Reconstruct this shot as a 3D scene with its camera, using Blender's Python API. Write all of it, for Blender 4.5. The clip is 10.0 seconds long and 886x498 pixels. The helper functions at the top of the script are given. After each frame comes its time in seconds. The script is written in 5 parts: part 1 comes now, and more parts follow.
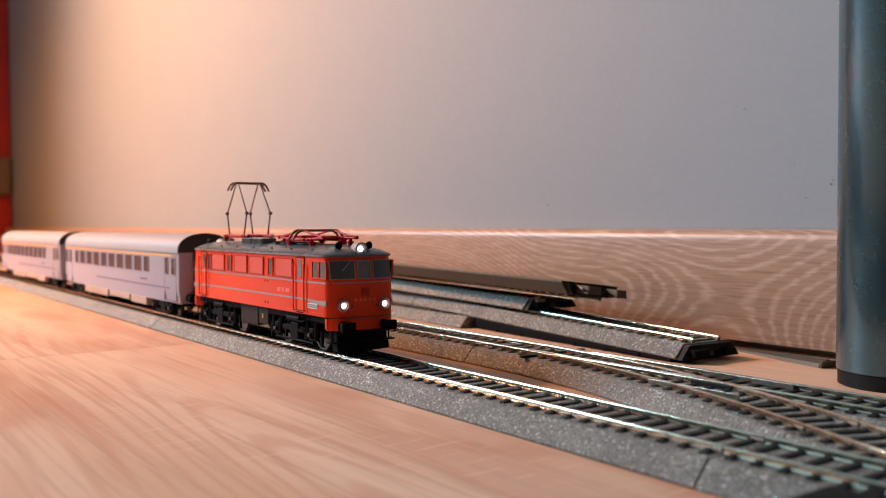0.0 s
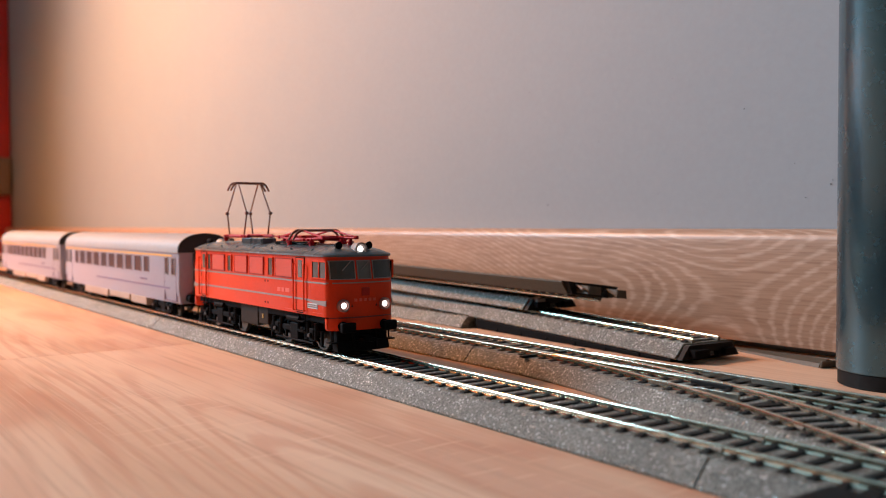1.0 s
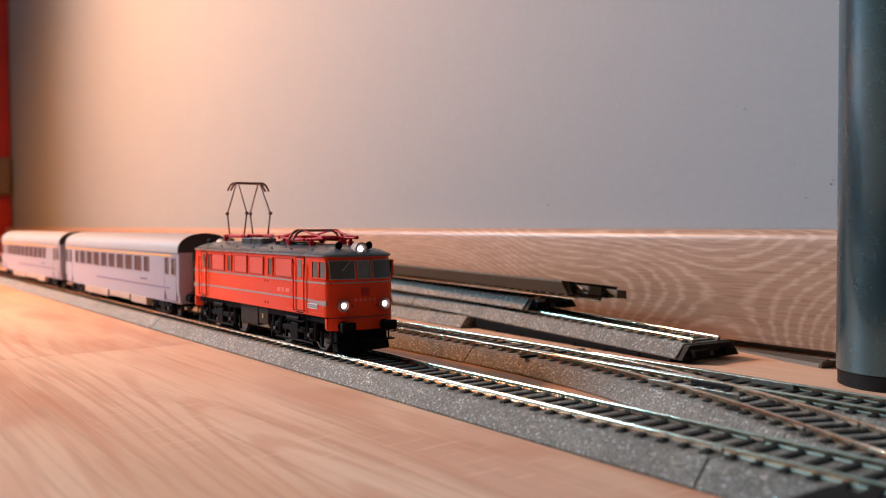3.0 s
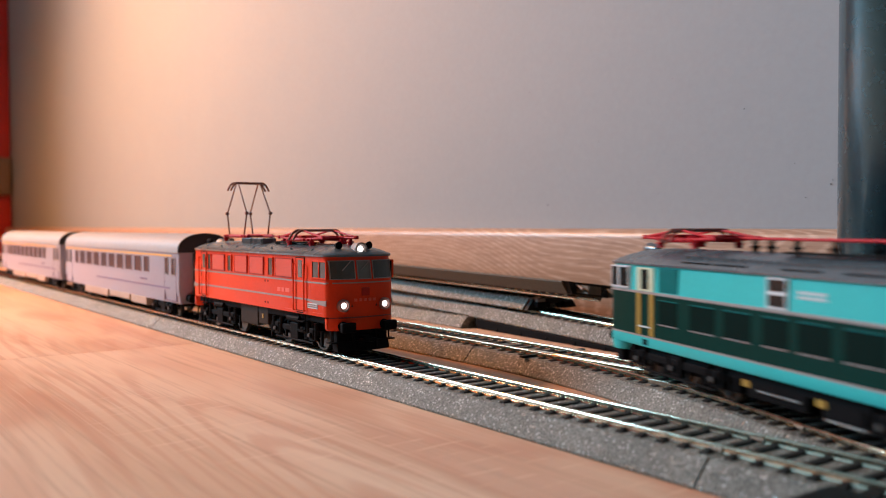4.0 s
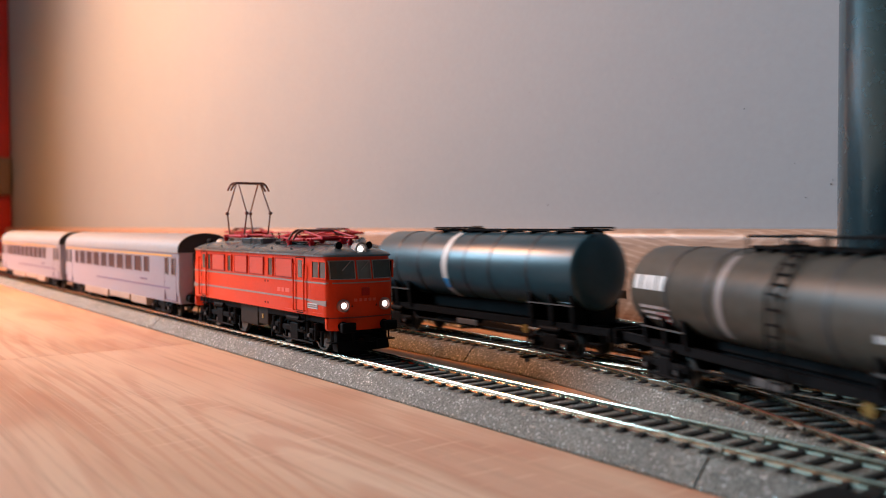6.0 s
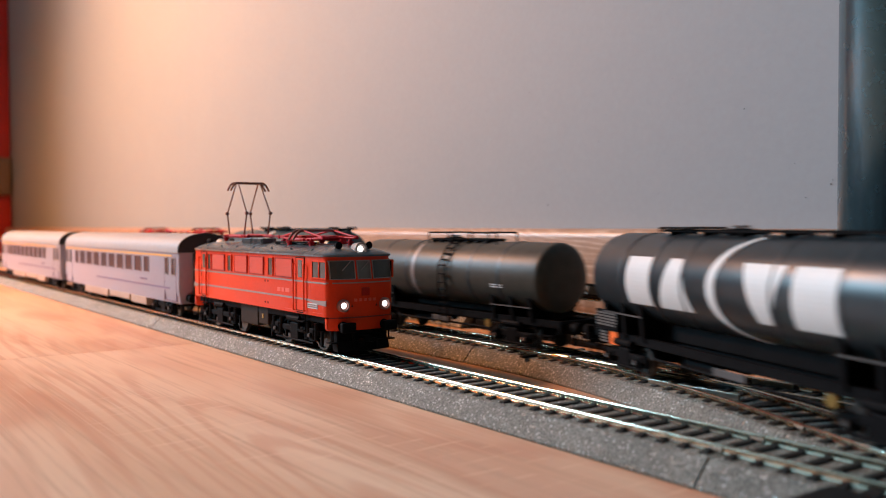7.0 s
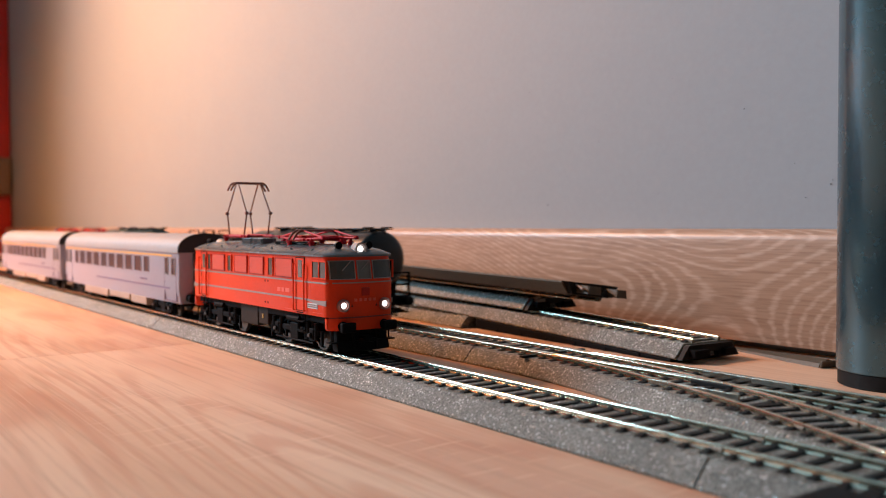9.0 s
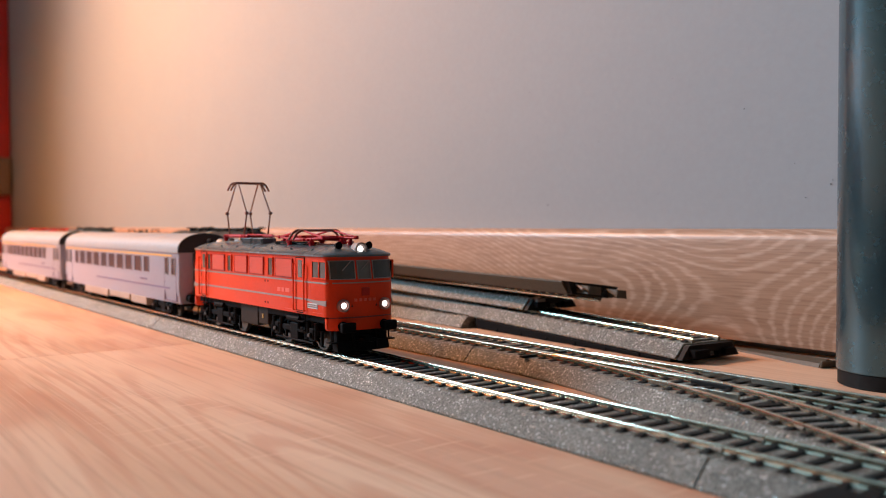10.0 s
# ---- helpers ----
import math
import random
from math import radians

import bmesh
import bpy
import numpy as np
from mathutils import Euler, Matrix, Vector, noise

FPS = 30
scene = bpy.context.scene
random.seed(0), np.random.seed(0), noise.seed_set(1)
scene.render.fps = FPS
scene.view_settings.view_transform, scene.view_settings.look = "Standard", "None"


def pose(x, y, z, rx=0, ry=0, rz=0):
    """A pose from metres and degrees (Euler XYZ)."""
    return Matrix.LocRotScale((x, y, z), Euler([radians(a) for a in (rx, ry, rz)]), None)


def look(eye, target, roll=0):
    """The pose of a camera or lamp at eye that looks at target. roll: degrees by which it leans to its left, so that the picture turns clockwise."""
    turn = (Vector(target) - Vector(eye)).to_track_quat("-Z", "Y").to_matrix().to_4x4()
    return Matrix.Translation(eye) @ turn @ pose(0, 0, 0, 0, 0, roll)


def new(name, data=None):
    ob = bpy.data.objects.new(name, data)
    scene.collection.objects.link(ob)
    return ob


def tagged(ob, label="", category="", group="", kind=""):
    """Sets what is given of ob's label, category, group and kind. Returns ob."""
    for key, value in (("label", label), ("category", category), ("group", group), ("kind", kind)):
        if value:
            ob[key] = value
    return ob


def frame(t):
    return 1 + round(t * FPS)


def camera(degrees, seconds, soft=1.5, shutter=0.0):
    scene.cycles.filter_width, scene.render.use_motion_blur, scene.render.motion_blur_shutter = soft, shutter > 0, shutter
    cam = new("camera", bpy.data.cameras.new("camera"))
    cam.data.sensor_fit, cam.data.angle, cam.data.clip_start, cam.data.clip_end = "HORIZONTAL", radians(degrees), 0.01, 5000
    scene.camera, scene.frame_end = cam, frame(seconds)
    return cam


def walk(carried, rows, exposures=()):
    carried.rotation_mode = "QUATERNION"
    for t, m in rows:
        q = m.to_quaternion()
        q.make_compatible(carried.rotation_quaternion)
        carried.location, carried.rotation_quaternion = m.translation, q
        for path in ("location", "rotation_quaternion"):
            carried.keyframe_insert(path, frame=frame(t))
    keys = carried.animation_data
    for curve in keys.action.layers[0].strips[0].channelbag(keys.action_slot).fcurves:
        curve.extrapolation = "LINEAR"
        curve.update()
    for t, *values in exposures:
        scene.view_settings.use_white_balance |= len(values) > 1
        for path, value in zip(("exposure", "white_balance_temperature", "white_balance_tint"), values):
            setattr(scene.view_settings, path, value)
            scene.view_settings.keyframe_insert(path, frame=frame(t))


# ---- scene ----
# ---- camera and its walk ----
RH = 0.0095            # rail head above the floor
GA = 0.00875           # half the distance of the rail heads
Y2 = 0.0749            # centre line of the second track
EYE = (0.32937, -0.19463, 0.0554 + RH)
YAW, PITCH, ROLL = radians(144.203), radians(-1.539), -0.19
AIM = tuple(e + d for e, d in zip(EYE, (math.cos(PITCH) * math.cos(YAW), math.cos(PITCH) * math.sin(YAW), math.sin(PITCH))))
cam = camera(53.357, 10.0, soft=1.05, shutter=0.5)
cam.data.dof.use_dof, cam.data.dof.focus_distance, cam.data.dof.aperture_fstop = True, 0.37, 14.0
walk(cam, [(0.0, look(EYE, AIM, ROLL)), (10.0, look(EYE, AIM, ROLL))])

# ---- world and lights ----
WALL_Y = 0.212
world = bpy.data.worlds.new("world")
scene.world = world
world.use_nodes = True
wn = world.node_tree.nodes
sky = wn.new("ShaderNodeTexSky")
sky.sky_type, sky.sun_disc, sky.sun_elevation, sky.sun_rotation = "NISHITA", False, radians(35), radians(200)
world.node_tree.links.new(sky.outputs[0], wn["Background"].inputs[0])
wn["Background"].inputs[1].default_value = 0.1


def lamp(name, kind, energy, colour, m, **more):
    data = bpy.data.lights.new(name, kind)
    data.energy, data.color = energy, colour
    for key, value in more.items():
        setattr(data, key, value)
    ob = new(name, data)
    ob.matrix_world = m
    return ob


# daylight through the room's window, behind and to the side of the camera
lamp("window_daylight", "AREA", 286, (0.39, 0.75, 1.0), look((-3.02, -1.97, 1.85), (-0.1, 0.0, 0.30)), shape="RECTANGLE", size=1.4, size_y=1.4)
# a warm shaded lamp stands beyond the picture's edge
lamp("warm_lamp", "SPOT", 97, (1.0, 0.350, 0.066), look((-0.94, -0.49, 0.80), (-0.84, 0.06, 0.02)), shadow_soft_size=0.05, spot_size=radians(138), spot_blend=1.0)
scene.view_settings.exposure = 0.12


# ---- materials ----
def material(name, colour, rough=0.5, metal=0.0, grain=0.0, scale=300.0, second=None, bump=0.0, glow=0.0, coat=0.0, spread=0.0, spec=0.5):
    """A node material: base colour varied by two noises, fine relief, roughness that varies with the grain."""
    mat = bpy.data.materials.new(name)
    mat.use_nodes = True
    nt = mat.node_tree
    b = nt.nodes["Principled BSDF"]
    b.inputs["Base Color"].default_value = (*colour, 1)
    b.inputs["Roughness"].default_value = rough
    b.inputs["Metallic"].default_value = metal
    b.inputs["Specular IOR Level"].default_value = spec
    b.inputs["Coat Weight"].default_value = coat
    if glow:
        b.inputs["Emission Color"].default_value = (*colour, 1)
        b.inputs["Emission Strength"].default_value = glow
    if grain or bump:
        tc = nt.nodes.new("ShaderNodeTexCoord")
        fine, broad = nt.nodes.new("ShaderNodeTexNoise"), nt.nodes.new("ShaderNodeTexNoise")
        fine.inputs["Scale"].default_value, broad.inputs["Scale"].default_value = scale, scale / 12
        fine.inputs["Detail"].default_value = 5
        nt.links.new(tc.outputs["Object"], fine.inputs["Vector"])
        nt.links.new(tc.outputs["Object"], broad.inputs["Vector"])
        both = nt.nodes.new("ShaderNodeMath")
        both.operation = "ADD"
        nt.links.new(fine.outputs["Fac"], both.inputs[0])
        nt.links.new(broad.outputs["Fac"], both.inputs[1])
        ramp = nt.nodes.new("ShaderNodeMapRange")
        ramp.inputs["From Min"].default_value, ramp.inputs["From Max"].default_value = 0.7, 1.3
        nt.links.new(both.outputs[0], ramp.inputs["Value"])
        mix = nt.nodes.new("ShaderNodeMix")
        mix.data_type = "RGBA"
        dark = second or tuple(c * (1 - grain) for c in colour)
        light = colour if second else tuple(min(1, c * (1 + grain)) for c in colour)
        mix.inputs[6].default_value, mix.inputs[7].default_value = (*dark, 1), (*light, 1)
        nt.links.new(ramp.outputs[0], mix.inputs[0])
        nt.links.new(mix.outputs[2], b.inputs["Base Color"])
        rr = nt.nodes.new("ShaderNodeMapRange")
        rr.inputs["To Min"].default_value, rr.inputs["To Max"].default_value = max(0.03, rough - 0.08 - spread), min(1, rough + 0.08 + spread)
        nt.links.new(broad.outputs["Fac"], rr.inputs["Value"])
        nt.links.new(rr.outputs[0], b.inputs["Roughness"])
        if bump:
            bp = nt.nodes.new("ShaderNodeBump")
            bp.inputs["Strength"].default_value = 0.6
            bp.inputs["Distance"].default_value = bump
            nt.links.new(fine.outputs["Fac"], bp.inputs["Height"])
            nt.links.new(bp.outputs[0], b.inputs["Normal"])
    return mat


def laminate(name, pale, mid, rosy, brown):
    """Printed laminate: long streaks along x, rosy flame figure in patches, short pale saw marks across the grain."""
    mat = bpy.data.materials.new(name)
    mat.use_nodes = True
    nt, ln = mat.node_tree, mat.node_tree.links
    b = nt.nodes["Principled BSDF"]
    tc, info = nt.nodes.new("ShaderNodeTexCoord"), nt.nodes.new("ShaderNodeObjectInfo")
    shift = nt.nodes.new("ShaderNodeVectorMath")
    shift.operation = "MULTIPLY_ADD"
    shift.inputs[1].default_value = (3.0, 5.0, 7.0)
    ln.new(info.outputs["Random"], shift.inputs[0])
    ln.new(tc.outputs["Object"], shift.inputs[2])

    def noise_node(scale, stretch, detail, rough=0.5, bend=0.0):
        mp, n = nt.nodes.new("ShaderNodeMapping"), nt.nodes.new("ShaderNodeTexNoise")
        mp.inputs["Scale"].default_value = (1.0 / stretch, 1.0, 1.0)
        n.inputs["Scale"].default_value, n.inputs["Detail"].default_value, n.inputs["Roughness"].default_value = scale, detail, rough
        n.inputs["Distortion"].default_value = bend
        ln.new(shift.outputs[0], mp.inputs["Vector"])
        ln.new(mp.outputs[0], n.inputs["Vector"])
        return n.outputs["Fac"]

    def fit(value, lo, hi, top=1.0):
        m = nt.nodes.new("ShaderNodeMapRange")
        m.interpolation_type = "SMOOTHSTEP"
        m.inputs["From Min"].default_value, m.inputs["From Max"].default_value, m.inputs["To Max"].default_value = lo, hi, top
        ln.new(value, m.inputs["Value"])
        return m.outputs[0]

    def calc(op, a, c):
        m = nt.nodes.new("ShaderNodeMath")
        m.operation = op
        for slot, v in zip(m.inputs, (a, c)):
            if isinstance(v, float):
                slot.default_value = v
            else:
                ln.new(v, slot)
        return m.outputs[0]

    def blend(fac, a, c):
        m = nt.nodes.new("ShaderNodeMix")
        m.data_type = "RGBA"
        ln.new(fac, m.inputs[0])
        for slot, v in ((m.inputs[6], a), (m.inputs[7], c)):
            if isinstance(v, tuple):
                slot.default_value = (*v, 1)
            else:
                ln.new(v, slot)
        return m.outputs[2]

    tone = blend(fit(noise_node(16.0, 7.0, 3.0), 0.36, 0.64), mid, pale)
    # growth rings bent into long flames, strong only in some patches
    hills = calc("MULTIPLY", noise_node(6.0, 7.0, 1.2, 0.4, 0.3), 460.0)
    rings = calc("SINE", calc("ADD", hills, calc("MULTIPLY", noise_node(150.0, 14.0, 3.0), 2.2)), 0.0)
    patch = fit(noise_node(11.0, 2.5, 1.5), 0.42, 0.60)
    flame = calc("MULTIPLY", calc("MULTIPLY", fit(rings, 0.0, 1.0), patch), 0.42)
    tone = blend(fit(noise_node(24.0, 4.0, 2.5, 0.55, 0.6), 0.48, 0.66, 0.55), tone, rosy)
    tone = blend(flame, tone, rosy)
    # fine fibres and darker pores
    tone = blend(fit(noise_node(420.0, 45.0, 4.0, 0.6), 0.46, 0.72, 0.50), tone, brown)
    tone = blend(fit(noise_node(900.0, 60.0, 2.0), 0.56, 0.74, 0.40), tone, pale)
    # pale saw marks
    sep = nt.nodes.new("ShaderNodeSeparateXYZ")
    ln.new(tc.outputs["Object"], sep.inputs[0])
    wob = calc("MULTIPLY", noise_node(14.0, 1.0, 2.0), 7.0)
    saw = calc("SINE", calc("ADD", calc("MULTIPLY", sep.outputs[0], 620.0), wob), 0.0)
    where = calc("MULTIPLY", fit(noise_node(11.0, 2.5, 0.0), 0.58, 0.66), fit(noise_node(70.0, 0.5, 2.0), 0.45, 0.60))
    tone = blend(calc("MULTIPLY", calc("MULTIPLY", fit(saw, 0.80, 1.0), where), 0.34), tone, tuple(min(1.0, c * 1.15) for c in pale))
    ln.new(tone, b.inputs["Base Color"])
    ln.new(calc("ADD", fit(noise_node(60.0, 8.0, 3.0), 0.2, 0.8, 0.18), 0.40), b.inputs["Roughness"])
    b.inputs["Specular IOR Level"].default_value = 0.35
    bp = nt.nodes.new("ShaderNodeBump")
    bp.inputs["Strength"].default_value, bp.inputs["Distance"].default_value = 0.4, 0.00008
    ln.new(noise_node(420.0, 45.0, 4.0, 0.6), bp.inputs["Height"])
    ln.new(bp.outputs[0], b.inputs["Normal"])
    return mat


def flamed(name, mid, dark, pale, hill, long, lines_n, breaking, span, wobble):
    """Oak print: pale contour-like flame lines, broken up by short streaks along x."""
    mat = bpy.data.materials.new(name)
    mat.use_nodes = True
    nt, ln = mat.node_tree, mat.node_tree.links
    b = nt.nodes["Principled BSDF"]
    tc = nt.nodes.new("ShaderNodeTexCoord")

    def noise_node(scale, stretch, detail, rough=0.5):
        mp, n = nt.nodes.new("ShaderNodeMapping"), nt.nodes.new("ShaderNodeTexNoise")
        mp.inputs["Scale"].default_value = (1.0 / stretch, 1.0, 1.0)
        n.inputs["Scale"].default_value, n.inputs["Detail"].default_value, n.inputs["Roughness"].default_value = scale, detail, rough
        ln.new(tc.outputs["Object"], mp.inputs["Vector"])
        ln.new(mp.outputs[0], n.inputs["Vector"])
        return n.outputs["Fac"]

    def math_node(op, a, b2=None):
        m = nt.nodes.new("ShaderNodeMath")
        m.operation = op
        ln.new(a, m.inputs[0])
        if isinstance(b2, float):
            m.inputs[1].default_value = b2
        elif b2 is not None:
            ln.new(b2, m.inputs[1])
        return m.outputs[0]

    hills = math_node("MULTIPLY", noise_node(hill, long, 0.6), lines_n)
    wob = math_node("MULTIPLY", noise_node(260.0, 5.0, 4.0), wobble)
    lines = math_node("SINE", math_node("ADD", hills, wob))
    breaks = noise_node(560.0, 9.0, 3.0, 0.6)
    streak = noise_node(900.0, 22.0, 3.0)
    mask = nt.nodes.new("ShaderNodeMapRange")
    mask.inputs["From Min"].default_value, mask.inputs["From Max"].default_value = span
    ln.new(math_node("ADD", lines, math_node("MULTIPLY", math_node("SUBTRACT", breaks, 0.5), breaking)), mask.inputs["Value"])
    base = nt.nodes.new("ShaderNodeMix")
    base.data_type = "RGBA"
    base.inputs[6].default_value, base.inputs[7].default_value = (*dark, 1), (*mid, 1)
    tone = nt.nodes.new("ShaderNodeMapRange")
    tone.inputs["From Min"].default_value, tone.inputs["From Max"].default_value = 0.3, 0.6
    ln.new(streak, tone.inputs["Value"])
    ln.new(tone.outputs[0], base.inputs[0])
    mix = nt.nodes.new("ShaderNodeMix")
    mix.data_type = "RGBA"
    mix.inputs[7].default_value = (*pale, 1)
    ln.new(mask.outputs[0], mix.inputs[0])
    ln.new(base.outputs[2], mix.inputs[6])
    ln.new(mix.outputs[2], b.inputs["Base Color"])
    b.inputs["Roughness"].default_value = 0.42
    bp = nt.nodes.new("ShaderNodeBump")
    bp.inputs["Strength"].default_value, bp.inputs["Distance"].default_value = 0.5, 0.0001
    ln.new(streak, bp.inputs["Height"])
    ln.new(bp.outputs[0], b.inputs["Normal"])
    return mat


def ballast(name, light, dark, glint):
    """Moulded stone ballast: grains of their own tone, relief, and a few bright mica flakes."""
    mat = bpy.data.materials.new(name)
    mat.use_nodes = True
    nt, ln = mat.node_tree, mat.node_tree.links
    b = nt.nodes["Principled BSDF"]
    tc = nt.nodes.new("ShaderNodeTexCoord")
    cell, speck, blot = nt.nodes.new("ShaderNodeTexVoronoi"), nt.nodes.new("ShaderNodeTexVoronoi"), nt.nodes.new("ShaderNodeTexNoise")
    cell.inputs["Scale"].default_value, speck.inputs["Scale"].default_value, blot.inputs["Scale"].default_value = 2400, 1750, 45
    for n in (cell, speck, blot):
        ln.new(tc.outputs["Object"], n.inputs["Vector"])
    sep = nt.nodes.new("ShaderNodeSeparateColor")
    ln.new(cell.outputs["Color"], sep.inputs[0])
    mix = nt.nodes.new("ShaderNodeMix")
    mix.data_type = "RGBA"
    mix.inputs[6].default_value, mix.inputs[7].default_value = (*dark, 1), (*light, 1)
    ln.new(sep.outputs[0], mix.inputs[0])
    sep2 = nt.nodes.new("ShaderNodeSeparateColor")
    ln.new(speck.outputs["Color"], sep2.inputs[0])
    pick = nt.nodes.new("ShaderNodeMath")
    pick.operation = "GREATER_THAN"
    pick.inputs[1].default_value = 0.94
    ln.new(sep2.outputs[1], pick.inputs[0])
    mix2 = nt.nodes.new("ShaderNodeMix")
    mix2.data_type = "RGBA"
    mix2.inputs[7].default_value = (*glint, 1)
    ln.new(pick.outputs[0], mix2.inputs[0])
    ln.new(mix.outputs[2], mix2.inputs[6])
    dim = nt.nodes.new("ShaderNodeMix")
    dim.data_type, dim.blend_type = "RGBA", "MULTIPLY"
    dim.inputs[0].default_value = 0.5
    ln.new(mix2.outputs[2], dim.inputs[6])
    ln.new(blot.outputs["Fac"], dim.inputs[7])
    ln.new(dim.outputs[2], b.inputs["Base Color"])
    ln.new(pick.outputs[0], b.inputs["Metallic"])
    rough = nt.nodes.new("ShaderNodeMapRange")
    rough.inputs["To Min"].default_value, rough.inputs["To Max"].default_value = 0.62, 0.30
    ln.new(pick.outputs[0], rough.inputs["Value"])
    ln.new(rough.outputs[0], b.inputs["Roughness"])
    bp = nt.nodes.new("ShaderNodeBump")
    bp.inputs["Strength"].default_value, bp.inputs["Distance"].default_value = 0.9, 0.0004
    ln.new(cell.outputs["Distance"], bp.inputs["Height"])
    ln.new(bp.outputs[0], b.inputs["Normal"])
    return mat


M_FLOOR = laminate("laminate_wood", (0.76, 0.525, 0.365), (0.66, 0.408, 0.262), (0.54, 0.240, 0.142), (0.48, 0.272, 0.172))
M_BASE = flamed("baseboard_wood", (0.40, 0.262, 0.180), (0.29, 0.178, 0.118), (0.60, 0.45, 0.35), 8.0, 2.2, 520.0, 3.8, (0.1, 2.3), 4.2)
M_WALL = material("wall_paint", (0.27, 0.315, 0.35), 0.75, grain=0.03, scale=260, bump=0.00016)
M_SCUFF = material("chipped_paint", (0.13, 0.13, 0.135), 0.8, grain=0.1, scale=400)
M_CEIL = material("ceiling_paint", (0.42, 0.42, 0.42), 0.8, grain=0.02, scale=60)
M_RED = material("red_cabinet_lacquer", (0.40, 0.022, 0.018), 0.4, grain=0.08, scale=40)
M_POLE = material("dark_blue_enamel", (0.075, 0.150, 0.190), 0.27, 0.75, grain=0.04, scale=2600, bump=0.00003, coat=0.2, spread=-0.065)
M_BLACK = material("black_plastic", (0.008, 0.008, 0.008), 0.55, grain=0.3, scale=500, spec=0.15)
# colour of the unseen walls, kept dark to cut bounced light
M_DIM = material("unseen_wall_dim_brown", (0.115, 0.10, 0.088), 0.8, grain=0.04, scale=60)
M_SOCKET = material("brown_grey_plastic", (0.16, 0.12, 0.09), 0.5, grain=0.08, scale=200)
M_BED = ballast("ballast_plastic", (0.43, 0.43, 0.378), (0.095, 0.094, 0.082), (0.95, 0.93, 0.90))
M_SLEEP = material("sleeper_plastic", (0.020, 0.019, 0.018), 0.6, spec=0.15, grain=0.3, scale=900, bump=0.0002)
M_RAIL = material("nickel_rail", (0.64, 0.59, 0.46), 0.14, 1.0, grain=0.15, scale=500, spread=-0.045)
M_RAILD = material("dull_rail", (0.46, 0.44, 0.38), 0.28, 1.0, grain=0.2, scale=500)
M_JOIN = material("tarnished_joiner_metal", (0.16, 0.145, 0.12), 0.55, 0.6, grain=0.2, scale=500)
M_BROWN = material("brown_underside", (0.066, 0.054, 0.036), 0.6, grain=0.2, scale=600, bump=0.0002)


# ---- materials of the vehicles ----
M_LRED = material("red_model_paint", (0.74, 0.046, 0.008), 0.36, grain=0.05, scale=700, bump=0.00004, spec=0.18)
M_LOUV = material("red_louvre_paint", (0.80, 0.125, 0.080), 0.42, grain=0.05, scale=700, spec=0.3)
M_ROOF = material("grey_roof_paint", (0.074, 0.096, 0.110), 0.26, grain=0.14, scale=500, bump=0.00004, spec=0.5)
M_EMBLEM = material("dark_red_emblem_paint", (0.42, 0.018, 0.010), 0.4, grain=0.1, scale=700, spec=0.2)
M_CABIN = material("brown_window_glass", (0.060, 0.046, 0.038), 0.25, grain=0.3, scale=160, spec=0.25)
M_BAND = material("grey_lining_paint", (0.27, 0.235, 0.225), 0.45, grain=0.06, scale=600)
M_WORN = material("worn_dark_grey", (0.085, 0.08, 0.078), 0.6, grain=0.2, scale=700, spec=0.2)
M_LETTER = material("faded_small_print", (0.14, 0.135, 0.13), 0.55, grain=0.15, scale=700, spec=0.2)
M_WHEELO = material("ochre_hand_wheel", (0.20, 0.125, 0.03), 0.5, grain=0.1, scale=700, spec=0.2)
M_GLASS = material("dark_cab_glass", (0.075, 0.073, 0.064), 0.12, grain=0.1, scale=300, spec=0.3)
M_GREYGL = material("grey_window_glass", (0.15, 0.15, 0.138), 0.28, grain=0.15, scale=300, spec=0.2)
M_LIT = material("lit_headlamp", (1.0, 0.93, 0.88), 0.3, glow=2.4)
M_RING = material("pale_lamp_rim", (0.34, 0.15, 0.13), 0.4, grain=0.05, scale=700)
M_CHROME = material("silver_lamp_ring", (0.72, 0.68, 0.66), 0.3, 1.0, grain=0.06, scale=700)
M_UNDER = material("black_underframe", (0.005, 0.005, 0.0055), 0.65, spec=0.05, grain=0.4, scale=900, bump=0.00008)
M_WHEEL = material("dark_wheel_steel", (0.07, 0.066, 0.062), 0.4, 0.7, grain=0.3, scale=900)
M_UBOX = material("brown_black_box", (0.026, 0.018, 0.013), 0.65, spec=0.12, grain=0.25, scale=800)
M_PANTO = material("crimson_pantograph", (0.44, 0.008, 0.018), 0.55, grain=0.15, scale=900, spec=0.2)
M_PDARK = material("dark_collector_metal", (0.19, 0.085, 0.07), 0.4, 0.5, grain=0.2, scale=900)
M_WHITE = material("white_print", (0.62, 0.62, 0.61), 0.5, grain=0.04, scale=600)
M_COACH = material("lilac_white_paint", (0.34, 0.345, 0.43), 0.45, grain=0.05, scale=500, bump=0.00004)
M_CROOF = material("pale_grey_coach_roof", (0.33, 0.33, 0.34), 0.6, grain=0.07, scale=400, bump=0.00004)
M_YELLOW = material("yellow_class_stripe", (0.72, 0.42, 0.10), 0.45, grain=0.05, scale=600)
M_CGLASS = material("coach_window_glass", (0.060, 0.042, 0.055), 0.30, grain=0.2, scale=120, spec=0.08)
M_VIOLET = material("violet_stripe", (0.17, 0.13, 0.24), 0.45, grain=0.05, scale=600)
M_CSKIRT = material("grey_equipment_skirt", (0.40, 0.325, 0.27), 0.55, grain=0.12, scale=500)
M_RUBBER = material("black_rubber", (0.02, 0.018, 0.018), 0.7, grain=0.2, scale=600)
